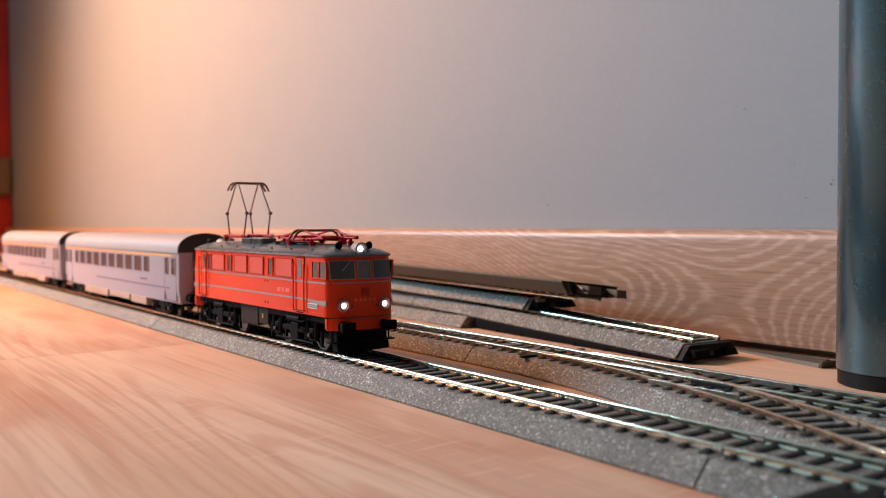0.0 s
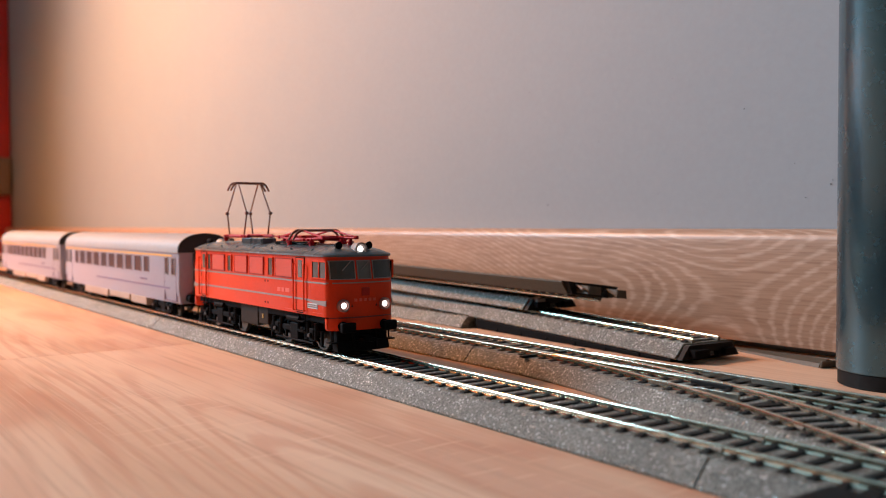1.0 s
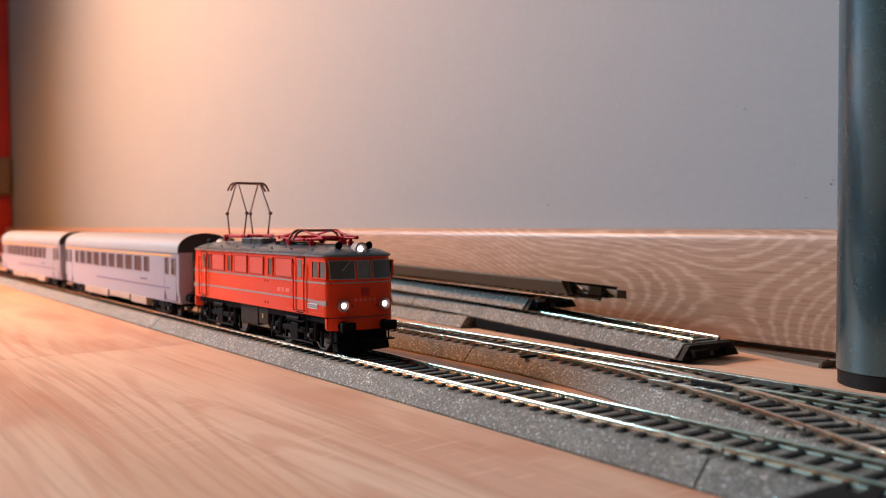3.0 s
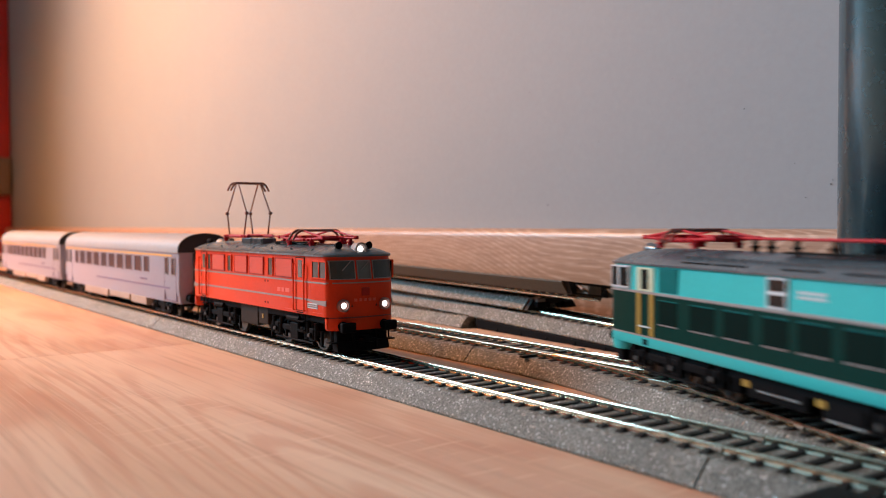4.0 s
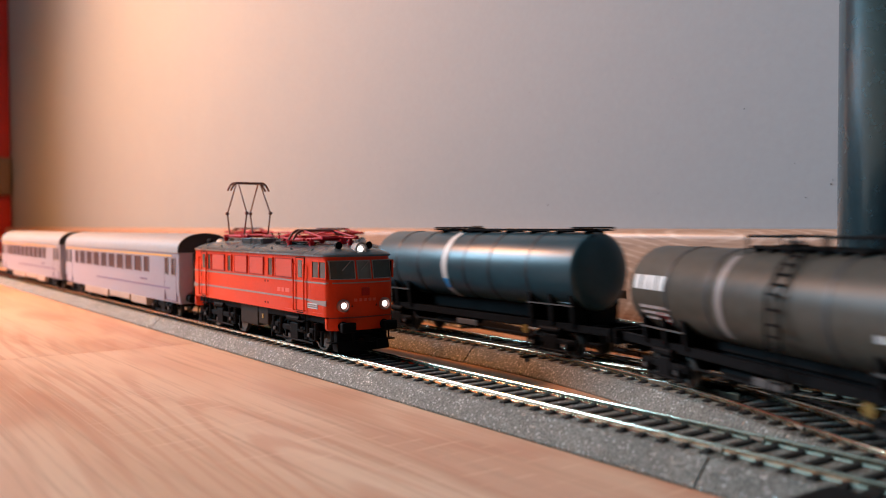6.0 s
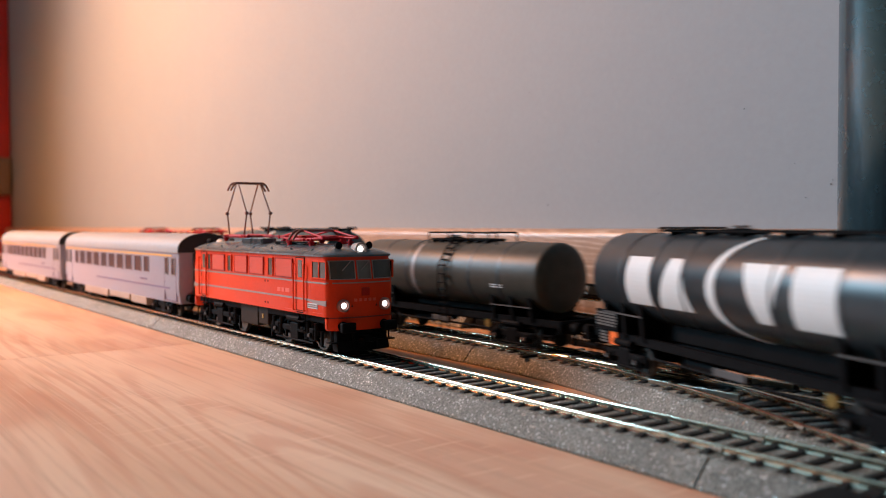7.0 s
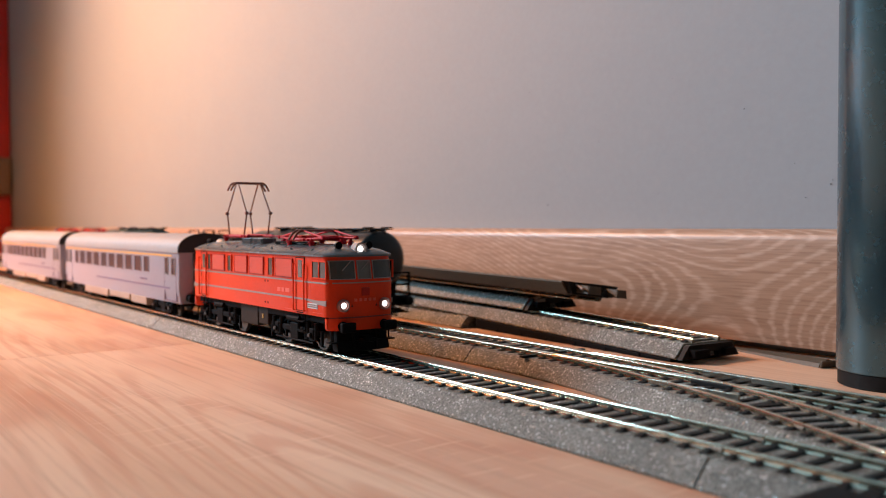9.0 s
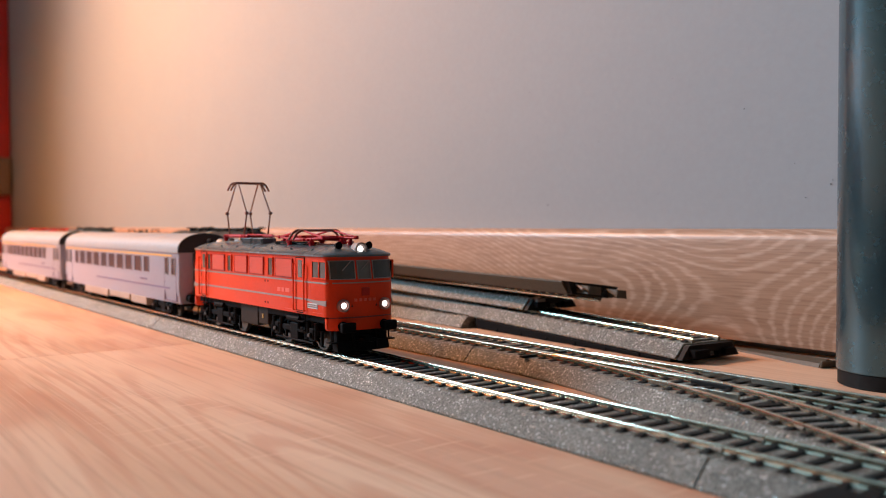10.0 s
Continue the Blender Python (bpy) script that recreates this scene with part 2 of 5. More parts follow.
M_GCAB = material("black_cab_glass", (0.012, 0.014, 0.014), 0.2, grain=0.2, scale=300, spec=0.12)
M_TEAL = material("turquoise_model_paint", (0.040, 0.43, 0.43), 0.36, grain=0.05, scale=700, bump=0.00004, spec=0.2)
M_TEALD = material("dark_turquoise_panel", (0.003, 0.12, 0.12), 0.5, grain=0.06, scale=700, spec=0.08)
M_DGREEN = material("dark_green_model_paint", (0.001, 0.027, 0.021), 0.42, grain=0.08, scale=700, bump=0.00004, spec=0.06)
M_DGREENP = material("recessed_green_panel", (0.001, 0.010, 0.008), 0.5, grain=0.1, scale=700, spec=0.04)
M_OCHRE = material("ochre_door_strip", (0.36, 0.22, 0.04), 0.45, grain=0.08, scale=600, spec=0.3)
M_BEIGE = material("beige_door_strip", (0.52, 0.56, 0.40), 0.45, grain=0.06, scale=600, spec=0.3)
M_PALE = material("pale_grey_paint", (0.55, 0.58, 0.60), 0.4, grain=0.05, scale=600, spec=0.3)
M_TANK1 = material("slate_tank_paint", (0.028, 0.068, 0.088), 0.34, grain=0.1, scale=300, bump=0.00005, spec=0.38)
M_TANK2 = material("brown_grey_tank_paint", (0.064, 0.057, 0.046), 0.42, grain=0.2, scale=250, bump=0.00006, spec=0.2)
M_TANK3 = material("black_tank_paint", (0.013, 0.020, 0.024), 0.36, grain=0.15, scale=300, bump=0.00005, spec=0.38)
M_SEAM = material("tank_seam_band", (0.03, 0.035, 0.04), 0.45, grain=0.1, scale=600)
M_BLUE = material("blue_print", (0.02, 0.30, 0.62), 0.4, grain=0.04, scale=600)
M_ORANGE = material("orange_plate", (0.85, 0.17, 0.03), 0.45, grain=0.05, scale=600)
M_DREDB = material("dark_red_buffer_beam", (0.20, 0.014, 0.012), 0.45, grain=0.1, scale=700)




# ---- building helpers ----
def part(name, bm, mat, parent=None, label="", smooth=False):
    """Link a bmesh as one mesh object under a thing or a part."""
    me = bpy.data.meshes.new(name)
    bmesh.ops.recalc_face_normals(bm, faces=bm.faces[:])
    bm.to_mesh(me)
    bm.free()
    me.materials.append(mat)
    if smooth:
        me.shade_smooth()
        me.set_sharp_from_angle(angle=radians(38))
    ob = new(name, me)
    ob.parent = parent
    if label:
        tagged(ob, label)
    return ob


def thing(name, label, category, group="", kind="", m=None):
    ob = tagged(new(name), label, category, group, kind)
    ob.empty_display_size = 0.01
    if m is not None:
        ob.matrix_world = m
    return ob


def add_box(bm, x0, x1, y0, y1, z0, z1, bevel=0.0, m=None, seg=2):
    r = bmesh.ops.create_cube(bm, size=1)
    bmesh.ops.scale(bm, vec=(x1 - x0, y1 - y0, z1 - z0), verts=r["verts"])
    bmesh.ops.translate(bm, vec=((x0 + x1) / 2, (y0 + y1) / 2, (z0 + z1) / 2), verts=r["verts"])
    vs = r["verts"]
    if bevel:
        es = list({e for v in vs for e in v.link_edges})
        res = bmesh.ops.bevel(bm, geom=es, offset=bevel, segments=seg, profile=0.5, affect="EDGES", clamp_overlap=True)
        vs = list({v for f in res["faces"] for v in f.verts} | {v for v in vs if v.is_valid})
    if m is not None:
        bmesh.ops.transform(bm, matrix=m, verts=vs)
    return vs


def box(x0, x1, y0, y1, z0, z1, bevel=0.0, m=None):
    bm = bmesh.new()
    add_box(bm, x0, x1, y0, y1, z0, z1, bevel, m)
    return bm


def add_rod(bm, a, b, r, r2=None, seg=10):
    a, b = Vector(a), Vector(b)
    d = b - a
    m = Matrix.Translation((a + b) / 2) @ d.to_track_quat("Z", "Y").to_matrix().to_4x4()
    return bmesh.ops.create_cone(bm, cap_ends=True, segments=seg, radius1=r, radius2=r if r2 is None else r2, depth=d.length, matrix=m)["verts"]


def rod(a, b, r, r2=None, seg=10):
    bm = bmesh.new()
    add_rod(bm, a, b, r, r2, seg)
    return bm


def add_sweep(bm, sections, closed=True, caps=True):
    """Skin a row of equal rings of points."""
    rings = [[bm.verts.new(p) for p in s] for s in sections]
    n = len(rings[0])
    for a, b in zip(rings, rings[1:]):
        for i in range(n if closed else n - 1):
            j = (i + 1) % n
            bm.faces.new((a[i], a[j], b[j], b[i]))
    if caps and closed:
        bm.faces.new(rings[0][::-1])
        bm.faces.new(rings[-1])
    return rings


def lathe(profile, axis_m, seg=40):
    """A body of revolution about its local x: profile of (x, radius)."""
    bm = bmesh.new()
    rings = [[(x, r * math.cos(2 * math.pi * k / seg), r * math.sin(2 * math.pi * k / seg)) for k in range(seg)] for x, r in profile]
    add_sweep(bm, rings)
    bmesh.ops.transform(bm, matrix=axis_m, verts=bm.verts[:])
    return bm


# ---- the room ----
FAR_X, NEAR_X, BACK_Y, CEIL, SPLIT_X = -4.1, 2.4, -2.0, 2.9, -2.040
WIN = (-3.75, -2.30, 1.10, 2.60)

SCUFFS = ((-0.1151, 0.0784, 0.00125), (0.0394, 0.1268, 0.00075), (-0.0615, 0.134, 0.0006), (0.0693, 0.0959, 0.0006), (-0.0677, 0.1176, 0.0005), (-0.1337, 0.1567, 0.0005), (-0.3294, 0.1155, 0.0006), (0.0889, 0.0846, 0.0008), (0.0899, 0.0866, 0.0005), (-0.009, 0.1495, 0.0004), (0.0755, 0.0784, 0.0005), (-0.0193, 0.0836, 0.00045))


def room():
    floor = tagged(part("floor", box(FAR_X - 0.1, NEAR_X + 0.1, BACK_Y - 0.1, WALL_Y + 0.1, -0.05, -0.0012), M_BLACK), "light reddish brown wood laminate floor", "floor", kind="structure")
    # laminate boards, their joints slightly open
    width, long = 0.192, 1.29
    k = 0
    y = 0.180
    part("board", box(FAR_X, NEAR_X, 0.1802, WALL_Y, -0.008, 0.0), M_FLOOR, floor)
    while y > BACK_Y:
        x = FAR_X - (0.37 * k + 0.835) % long
        while x < NEAR_X:
            x0, x1 = max(x, FAR_X), min(x + long, NEAR_X)
            if x1 - x0 > 0.02:
                part("board", box(x0 + 0.0001, x1 - 0.0001, max(y - width, BACK_Y) + 0.0001, y - 0.0001, -0.008, 0.0, 0.0003), M_FLOOR, floor)
            x += long
        y -= width
        k += 1
    north = tagged(part("wall_north", box(FAR_X - 0.1, NEAR_X + 0.1, WALL_Y + 0.002, WALL_Y + 0.12, -0.05, CEIL), M_WALL), "pale grey matt painted wall with small scuffs", "wall", kind="structure")
    bm = bmesh.new()
    for x, z, r in SCUFFS:
        r *= 0.6
        ring = [bm.verts.new((x + r * (1 + 0.4 * math.sin(3 * k + x * 90)) * math.cos(k * math.pi / 4), WALL_Y + 0.0018, z + r * 0.7 * math.sin(k * math.pi / 4))) for k in range(8)]
        tip = bm.verts.new((x, WALL_Y + 0.0012, z))
        for k in range(8):
            bm.faces.new((ring[k], ring[(k + 1) % 8], tip))
    tagged(part("scuff_marks", bm, M_SCUFF, north), "small dark chips in the paint", kind="stuff")
    # unseen walls added to close the room, dark so they bounce little light
    tagged(part("wall_east", box(NEAR_X, NEAR_X + 0.12, BACK_Y, WALL_Y, -0.05, CEIL), M_DIM), "unseen dark brown wall that limits bounce", "wall", kind="structure")
    tagged(part("wall_west", box(FAR_X - 0.12, FAR_X, BACK_Y, WALL_Y, -0.05, CEIL), M_DIM), "unseen dark brown wall that limits bounce", "wall", kind="structure")
    # the wall behind the camera has the window opening
    bm = bmesh.new()
    for x0, x1, z0, z1 in ((FAR_X, WIN[0], 0, CEIL), (WIN[1], NEAR_X, 0, CEIL), (WIN[0], WIN[1], 0, WIN[2]), (WIN[0], WIN[1], WIN[3], CEIL)):
        add_box(bm, x0, x1, BACK_Y - 0.12, BACK_Y, z0, z1)
    tagged(part("wall_south", bm, M_DIM), "unseen dark brown wall with a window opening", "wall", kind="structure")
    tagged(part("ceiling", box(FAR_X - 0.1, NEAR_X + 0.1, BACK_Y - 0.1, WALL_Y + 0.1, CEIL, CEIL + 0.1), M_CEIL), "pale grey painted ceiling", "ceiling", kind="structure")
    # red partition that ends the long wall; unseen length added to block some daylight
    red = tagged(part("wall_partition", box(SPLIT_X - 0.10, SPLIT_X, -1.00, WALL_Y, 0.0, CEIL, 0.002), M_RED), "dark red painted partition wall", "wall", kind="structure")
    plate = thing("socket_box", "small brown-grey surface box on the red partition", "socket box", m=pose(SPLIT_X, 0.166, 0.187))
    part("housing", box(0, 0.022, -0.045, 0.045, -0.045, 0.045, 0.004), M_SOCKET, plate)
    part("cover", box(0.022, 0.025, -0.036, 0.036, -0.036, 0.036, 0.002), M_SOCKET, plate)


def baseboard():
    """Wooden skirting with a rounded top edge, a shade above the floor."""
    top = 0.0530 + RH
    prof = [(WALL_Y + 0.0015, 0.0042), (WALL_Y - 0.013, 0.0042), (WALL_Y - 0.014, 0.0055)]
    for k in range(7):
        a = math.pi / 2 * k / 6
        prof.append((WALL_Y - 0.014 + 0.006 * (1 - math.cos(a)), top - 0.006 + 0.006 * math.sin(a)))
    prof.append((WALL_Y + 0.0015, top))
    bm = bmesh.new()
    add_sweep(bm, [[(x, y, z) for y, z in prof] for x in (FAR_X, -0.62, 0.30, NEAR_X)])
    tagged(part("baseboard", bm, M_BASE, smooth=True), "wood-grain skirting board with a rounded top edge", "baseboard", kind="structure")


def pole():
    c, r = (0.1494, 0.1591), 0.0217
    post = thing("table_leg", "dark blue-grey enamelled round steel table leg on the floor", "table leg", m=pose(*c, 0))
    part("tube", lathe([(0.0062, r), (0.0066, r + 0.0002), (0.74, r)], pose(0, 0, 0, 0, -90, 0), 64), M_POLE, post, smooth=True)
    part("foot_cap", lathe([(0.0, r - 0.0012), (0.0004, r - 0.0004), (0.0058, r - 0.0004), (0.0062, r - 0.001)], pose(0, 0, 0, 0, -90, 0), 64), M_BLACK, post, "black plastic foot cap", smooth=True)
    part("top_plate", box(-0.05, 0.05, -0.04, 0.04, 0.74, 0.745, 0.001), M_POLE, post)


room()
baseboard()
pole()


# ---- tracks ----
X0, RC, AC = 0.0060, 0.4900, radians(22.5)


def centre(s, y=None):
    """The second track's running line: straight, then the crossover towards the first track. s grows towards +x."""
    if s <= 0:
        return Vector((X0 + s, Y2, 0)), 0.0
    la = RC * AC
    if s < la:
        a = s / RC
        return Vector((X0 + RC * math.sin(a), Y2 - RC + RC * math.cos(a), 0)), -a
    x1, y1 = X0 + RC * math.sin(AC), Y2 - RC + RC * math.cos(AC)
    r2 = y1 / (1 - math.cos(AC))
    if s < la + r2 * AC:
        a = AC - (s - la) / r2
        return Vector((x1 + r2 * (math.sin(AC) - math.sin(a)), r2 - r2 * math.cos(a), 0)), -a
    return Vector((x1 + r2 * math.sin(AC) + s - la - r2 * AC, 0, 0)), 0.0


def straight(y, x0=0.0):
    return lambda s: (Vector((x0 + s, y, 0)), 0.0)


RAIL = [(-0.0009, 0.0), (0.0009, 0.0), (0.0009, 0.0002), (0.0004, 0.0007), (0.00035, 0.0012), (0.00065, 0.0013), (0.00075, 0.0015)]
RAIL += [(0.00005 + 0.0007 * math.cos(math.pi / 10 * k), 0.00155 + 0.0007 * math.sin(math.pi / 10 * k)) for k in range(6)]
RAIL += [(-v, w) for v, w in reversed(RAIL[2:])]
BED = [(-0.0196, 0.0), (-0.0203, 0.0006), (-0.0203, 0.0011), (-0.0152, 0.0067), (-0.0146, 0.0071), (0.0146, 0.0071), (0.0152, 0.0067), (0.0203, 0.0011), (0.0203, 0.0006), (0.0196, 0.0)]


def swept(line, s0, s1, prof, lat=0.0, step=0.02, lift=0.0):
    n = max(1, math.ceil((s1 - s0) / step))
    out = []
    for k in range(n + 1):
        c, a = line(s0 + (s1 - s0) * k / n)
        side = Vector((-math.sin(a), math.cos(a), 0))
        out.append([c + side * (lat + v) + Vector((0, 0, w + lift)) for v, w in prof])
    bm = bmesh.new()
    add_sweep(bm, out)
    return bm


SLEEPER = None


def add_sleeper(bm, y0, y1, rails):
    """A low sleeper with chamfered ends and small rail chairs."""
    add_sweep(bm, [[(-0.0013 * w, y, 0.0068), (0.0013 * w, y, 0.0068), (0.0013 * w, y, h), (0.0010 * w, y, h + 0.0002), (-0.0010 * w, y, h + 0.0002), (-0.0013 * w, y, h)] for y, w, h in ((y0, 0.96, 0.0072), (y0 + 0.0008, 1.0, 0.0075), (y1 - 0.0008, 1.0, 0.0075), (y1, 0.96, 0.0072))])
    for y in rails:
        for o in (-0.0013, 0.0013):
            add_box(bm, -0.0008, 0.0008, y + o - 0.0005, y + o + 0.0005, 0.0075, 0.0081)


def sleeper_mesh():
    global SLEEPER
    if SLEEPER is None:
        bm = bmesh.new()
        add_sleeper(bm, -0.0126, 0.0126, (-GA, GA))
        me = bpy.data.meshes.new("sleeper")
        bm.to_mesh(me)
        bm.free()
        me.materials.append(M_SLEEP)
        SLEEPER = me
    return SLEEPER


def track(label, line, s0, s1, group="model railway tracks", sink=0.0, tie_from=None, pitch=0.0072, m=None, bed_mat=None):
    """A length of moulded-ballast track: bedding, two rails and single sleepers."""
    t = thing("track_section", label, "model track", group, m=m)
    part("ballast_bed", swept(line, s0 + 0.0004, s1 - 0.0004, [(v, max(0, w - sink)) for v, w in BED]), bed_mat or M_BED, t)
    for side in (-1, 1):
        part("rail", swept(line, s0 + 0.0002, s1 - 0.0002, RAIL, side * GA, lift=RH - 0.00225 - sink * 0.2), M_RAIL, t, smooth=True)
    n = int((s1 - s0) / pitch)
    for k in range(n):
        at = s0 + (k + 0.5) * (s1 - s0) / n
        if tie_from is not None and not tie_from[0] <= at <= tie_from[1]:
            continue
        c, a = line(at)
        ob = new("sleeper", sleeper_mesh())
        ob.parent = t
        ob.location, ob.rotation_euler = (c.x, c.y, 0.0), (0, 0, a + random.uniform(-0.01, 0.01))
    for side in (-1, 1):
        c, a = line(s1 - 0.004)
        b, _ = line(s1)
        lat = Vector((-math.sin(a), math.cos(a), 0)) * side * GA
        bm = bmesh.new()
        add_rod(bm, c + lat + Vector((0, 0, 0.0079)), b + lat + Vector((0, 0, 0.0079)), 0.0010)
        part("rail_joiner", bm, M_JOIN, t, "dull metal rail joiner")
    return t


def tracks():
    for a, b in ((-1.80, -1.17), (-1.17, -0.70), (-0.70, -0.226), (-0.226, 0.192), (0.192, 0.39), (0.39, 0.9)):
        track("straight model track on moulded grey ballast, on the floor", straight(0.0), a, b)
    for a, b in ((-1.80, -1.20), (-1.20, -0.60), (-0.60, 0.0)):
        track("straight model track on moulded grey ballast, on the floor", straight(Y2), a, b)
    a = track("points with closed blades on moulded grey ballast", centre, 0.0, 0.193, tie_from=(0.158, 1))
    points(a, lambda x: Y2, 0.0035, 0.158, 1)
    b = track("points joining the crossover to the front track", centre, 0.193, 0.392, tie_from=(0, 0.232))
    points(b, lambda x: 0.0, 0.232, 0.386, -1)
    track("straight route of the points beside the crossover", straight(Y2), 0.0, 0.60, sink=0.00015, tie_from=(0.160, 1))


def points(t, other, s0, s1, up):
    """Long sleepers, point blades, crossing and check rails where two routes share one bed."""
    n = int((s1 - s0) / 0.0072)
    for k in range(n + 1):
        c, a = centre(s0 + (s1 - s0) * k / n)
        y_lo, y_hi = min(c.y, other(c.x)) - 0.0126, max(c.y, other(c.x)) + 0.0126
        bm = bmesh.new()
        add_sleeper(bm, y_lo, y_hi, (c.y - GA, c.y + GA, other(c.x) - GA, other(c.x) + GA))
        ob = part("sleeper", bm, M_SLEEP, t)
        ob.location.x = c.x
        ob.location.z = -0.00004
    # crossing nose and check rails
    best = min((abs((centre(s)[0].y + up * GA) - (other(0) - up * GA)), s) for s in [s0 + (s1 - s0) * k / 400 for k in range(401)])[1]
    f = centre(best)[0]
    yf = f.y + up * GA
    part("frog", box(f.x - 0.012, f.x + 0.006, yf - 0.0022, yf + 0.0022, 0.0070, 0.0089, 0.0003), M_BLACK, t, "black plastic crossing nose")
    for y in (f.y - up * GA + up * 0.0022, other(0) + up * GA - up * 0.0022):
        part("check_rail", box(f.x - 0.020, f.x + 0.018, y - 0.0004, y + 0.0004, 0.0075, RH - 0.0001, 0.0001), M_RAILD, t)
    x0 = (s0 if up > 0 else 0.30) + 0.035
    part("tie_bar", box(x0, x0 + 0.0022, other(0) - 0.019, other(0) + 0.019, 0.0072, 0.0082, 0.0002), M_BLACK, t, "black tie bar of the points")
    for y in (other(0) - up * GA + up * 0.0014,):
        part("point_blade", box(x0 - 0.004, f.x - 0.014, y - 0.00045, y + 0.00045, 0.0076, RH - 0.00012, 0.0001), M_RAILD, t, "bright point blade")


tracks()


# ---- spare track pieces piled by the skirting board ----
def spare_tracks():
    flat = straight(0.0)
    # lowest piece, on the floor beside the second track
    track("spare straight track lying on the floor under others", flat, -0.50, 0.0, "spare track pieces", m=pose(-0.111, 0.1570, 0.0, 0, 0, -2.0))
    # upper piece, resting on it
    t = track("spare straight track resting on another track piece", flat, -0.248, 0.0, "spare track pieces", m=pose(0.0620, 0.1530, 0.0018, 0, 1.7, -4.0))
    end_block(t)
    track("spare straight track resting on another track piece", flat, -0.20, 0.0, "spare track pieces", m=pose(-0.1860, 0.1704, 0.0092, 0, 0.6, -2.0))
    # plain black ribbed piece fills the gap below the upper piece
    b = thing("gap_base", "low black piece on the floor under the spare tracks", "model track", "spare track pieces", m=pose(0.0620, 0.1530, 0.0, 0, 0, -4.0))
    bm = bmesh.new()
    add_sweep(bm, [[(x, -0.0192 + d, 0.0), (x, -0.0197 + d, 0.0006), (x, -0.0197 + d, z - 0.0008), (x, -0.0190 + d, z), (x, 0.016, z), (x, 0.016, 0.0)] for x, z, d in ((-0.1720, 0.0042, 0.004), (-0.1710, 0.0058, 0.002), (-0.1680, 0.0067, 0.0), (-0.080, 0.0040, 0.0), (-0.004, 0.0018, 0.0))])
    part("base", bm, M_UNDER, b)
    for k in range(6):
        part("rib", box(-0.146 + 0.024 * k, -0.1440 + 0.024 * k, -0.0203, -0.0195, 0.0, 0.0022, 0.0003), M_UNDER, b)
    # third piece on top of them
    c = track("spare straight track propped on the pile", flat, -0.30, 0.0, "spare track pieces", m=pose(-0.0620, 0.1660, 0.0150, 0, 1.2, -1.5))
    end_block(c)
    bm = box(0.001, 0.006, -0.014, -0.008, 0.0018, 0.0066, 0.0004)
    add_rod(bm, (0.0, -0.0145, 0.0060), (0.006, -0.0125, 0.0078), 0.0008)
    part("end_clip", bm, M_BAND, c, "grey plastic joining clip")
    # last piece lies upside down on the pile
    d = track("spare track lying upside down showing its brown underside", flat, -0.33, 0.0, "spare track pieces", m=pose(-0.0140, 0.1520, 0.0328, 173, 0.9, -2.5), bed_mat=M_BROWN)
    bm = bmesh.new()
    add_sweep(bm, [[(x, 0.0190 * w, 0.0003), (x, 0.0150 * w, 0.0066), (x, -0.0150 * w, 0.0066), (x, -0.0190 * w, 0.0003)] for x, w in ((-0.001, 1.0), (0.003, 0.97))])
    part("end_plate", bm, M_BLACK, d, "black hollow end of the ballast bed")
    for y0, y1, x1, z0, z1, mt in ((0.0020, 0.0120, 0.012, 0.0014, 0.0058, M_BROWN), (-0.0060, -0.0005, 0.009, 0.0030, 0.0064, M_BLACK), (-0.0150, -0.0070, 0.014, 0.0018, 0.0062, M_BROWN)):
        bm = bmesh.new()
        add_sweep(bm, [[(x, y0 + q, z0), (x, y1 - q, z0), (x, y1 - q * 0.3, z1), (x, y0 + q * 0.3, z1)] for x, q in ((0.001, 0.0), (x1 - 0.001, 0.0004), (x1, 0.0010))])
        part("joining_tongue", bm, mt, d)
    part("contact_spring", rod((0.001, 0.012, 0.0010), (0.010, 0.014, 0.0034), 0.0006), M_BAND, d, "pale bent contact spring")


def end_block(t):
    """The dark open end of a track piece, with its connector tongues."""
    bm = bmesh.new()
    prof = [(-0.0198, 0.0), (-0.0146, 0.0066), (0.0146, 0.0066), (0.0198, 0.0), (0.0060, 0.0), (0.0050, 0.0030), (-0.0040, 0.0030), (-0.0050, 0.0)]
    add_sweep(bm, [[(x, y, z) for y, z in prof] for x in (0.0, 0.0030)])
    part("end_plate", bm, M_BLACK, t, "black hollow end of the ballast bed")
    part("connector", box(0.003, 0.007, -0.0150, -0.0050, 0.0014, 0.0048, 0.0003), M_UNDER, t)
    part("connector", box(0.003, 0.006, 0.0070, 0.0140, 0.0010, 0.0042, 0.0003), M_UNDER, t)


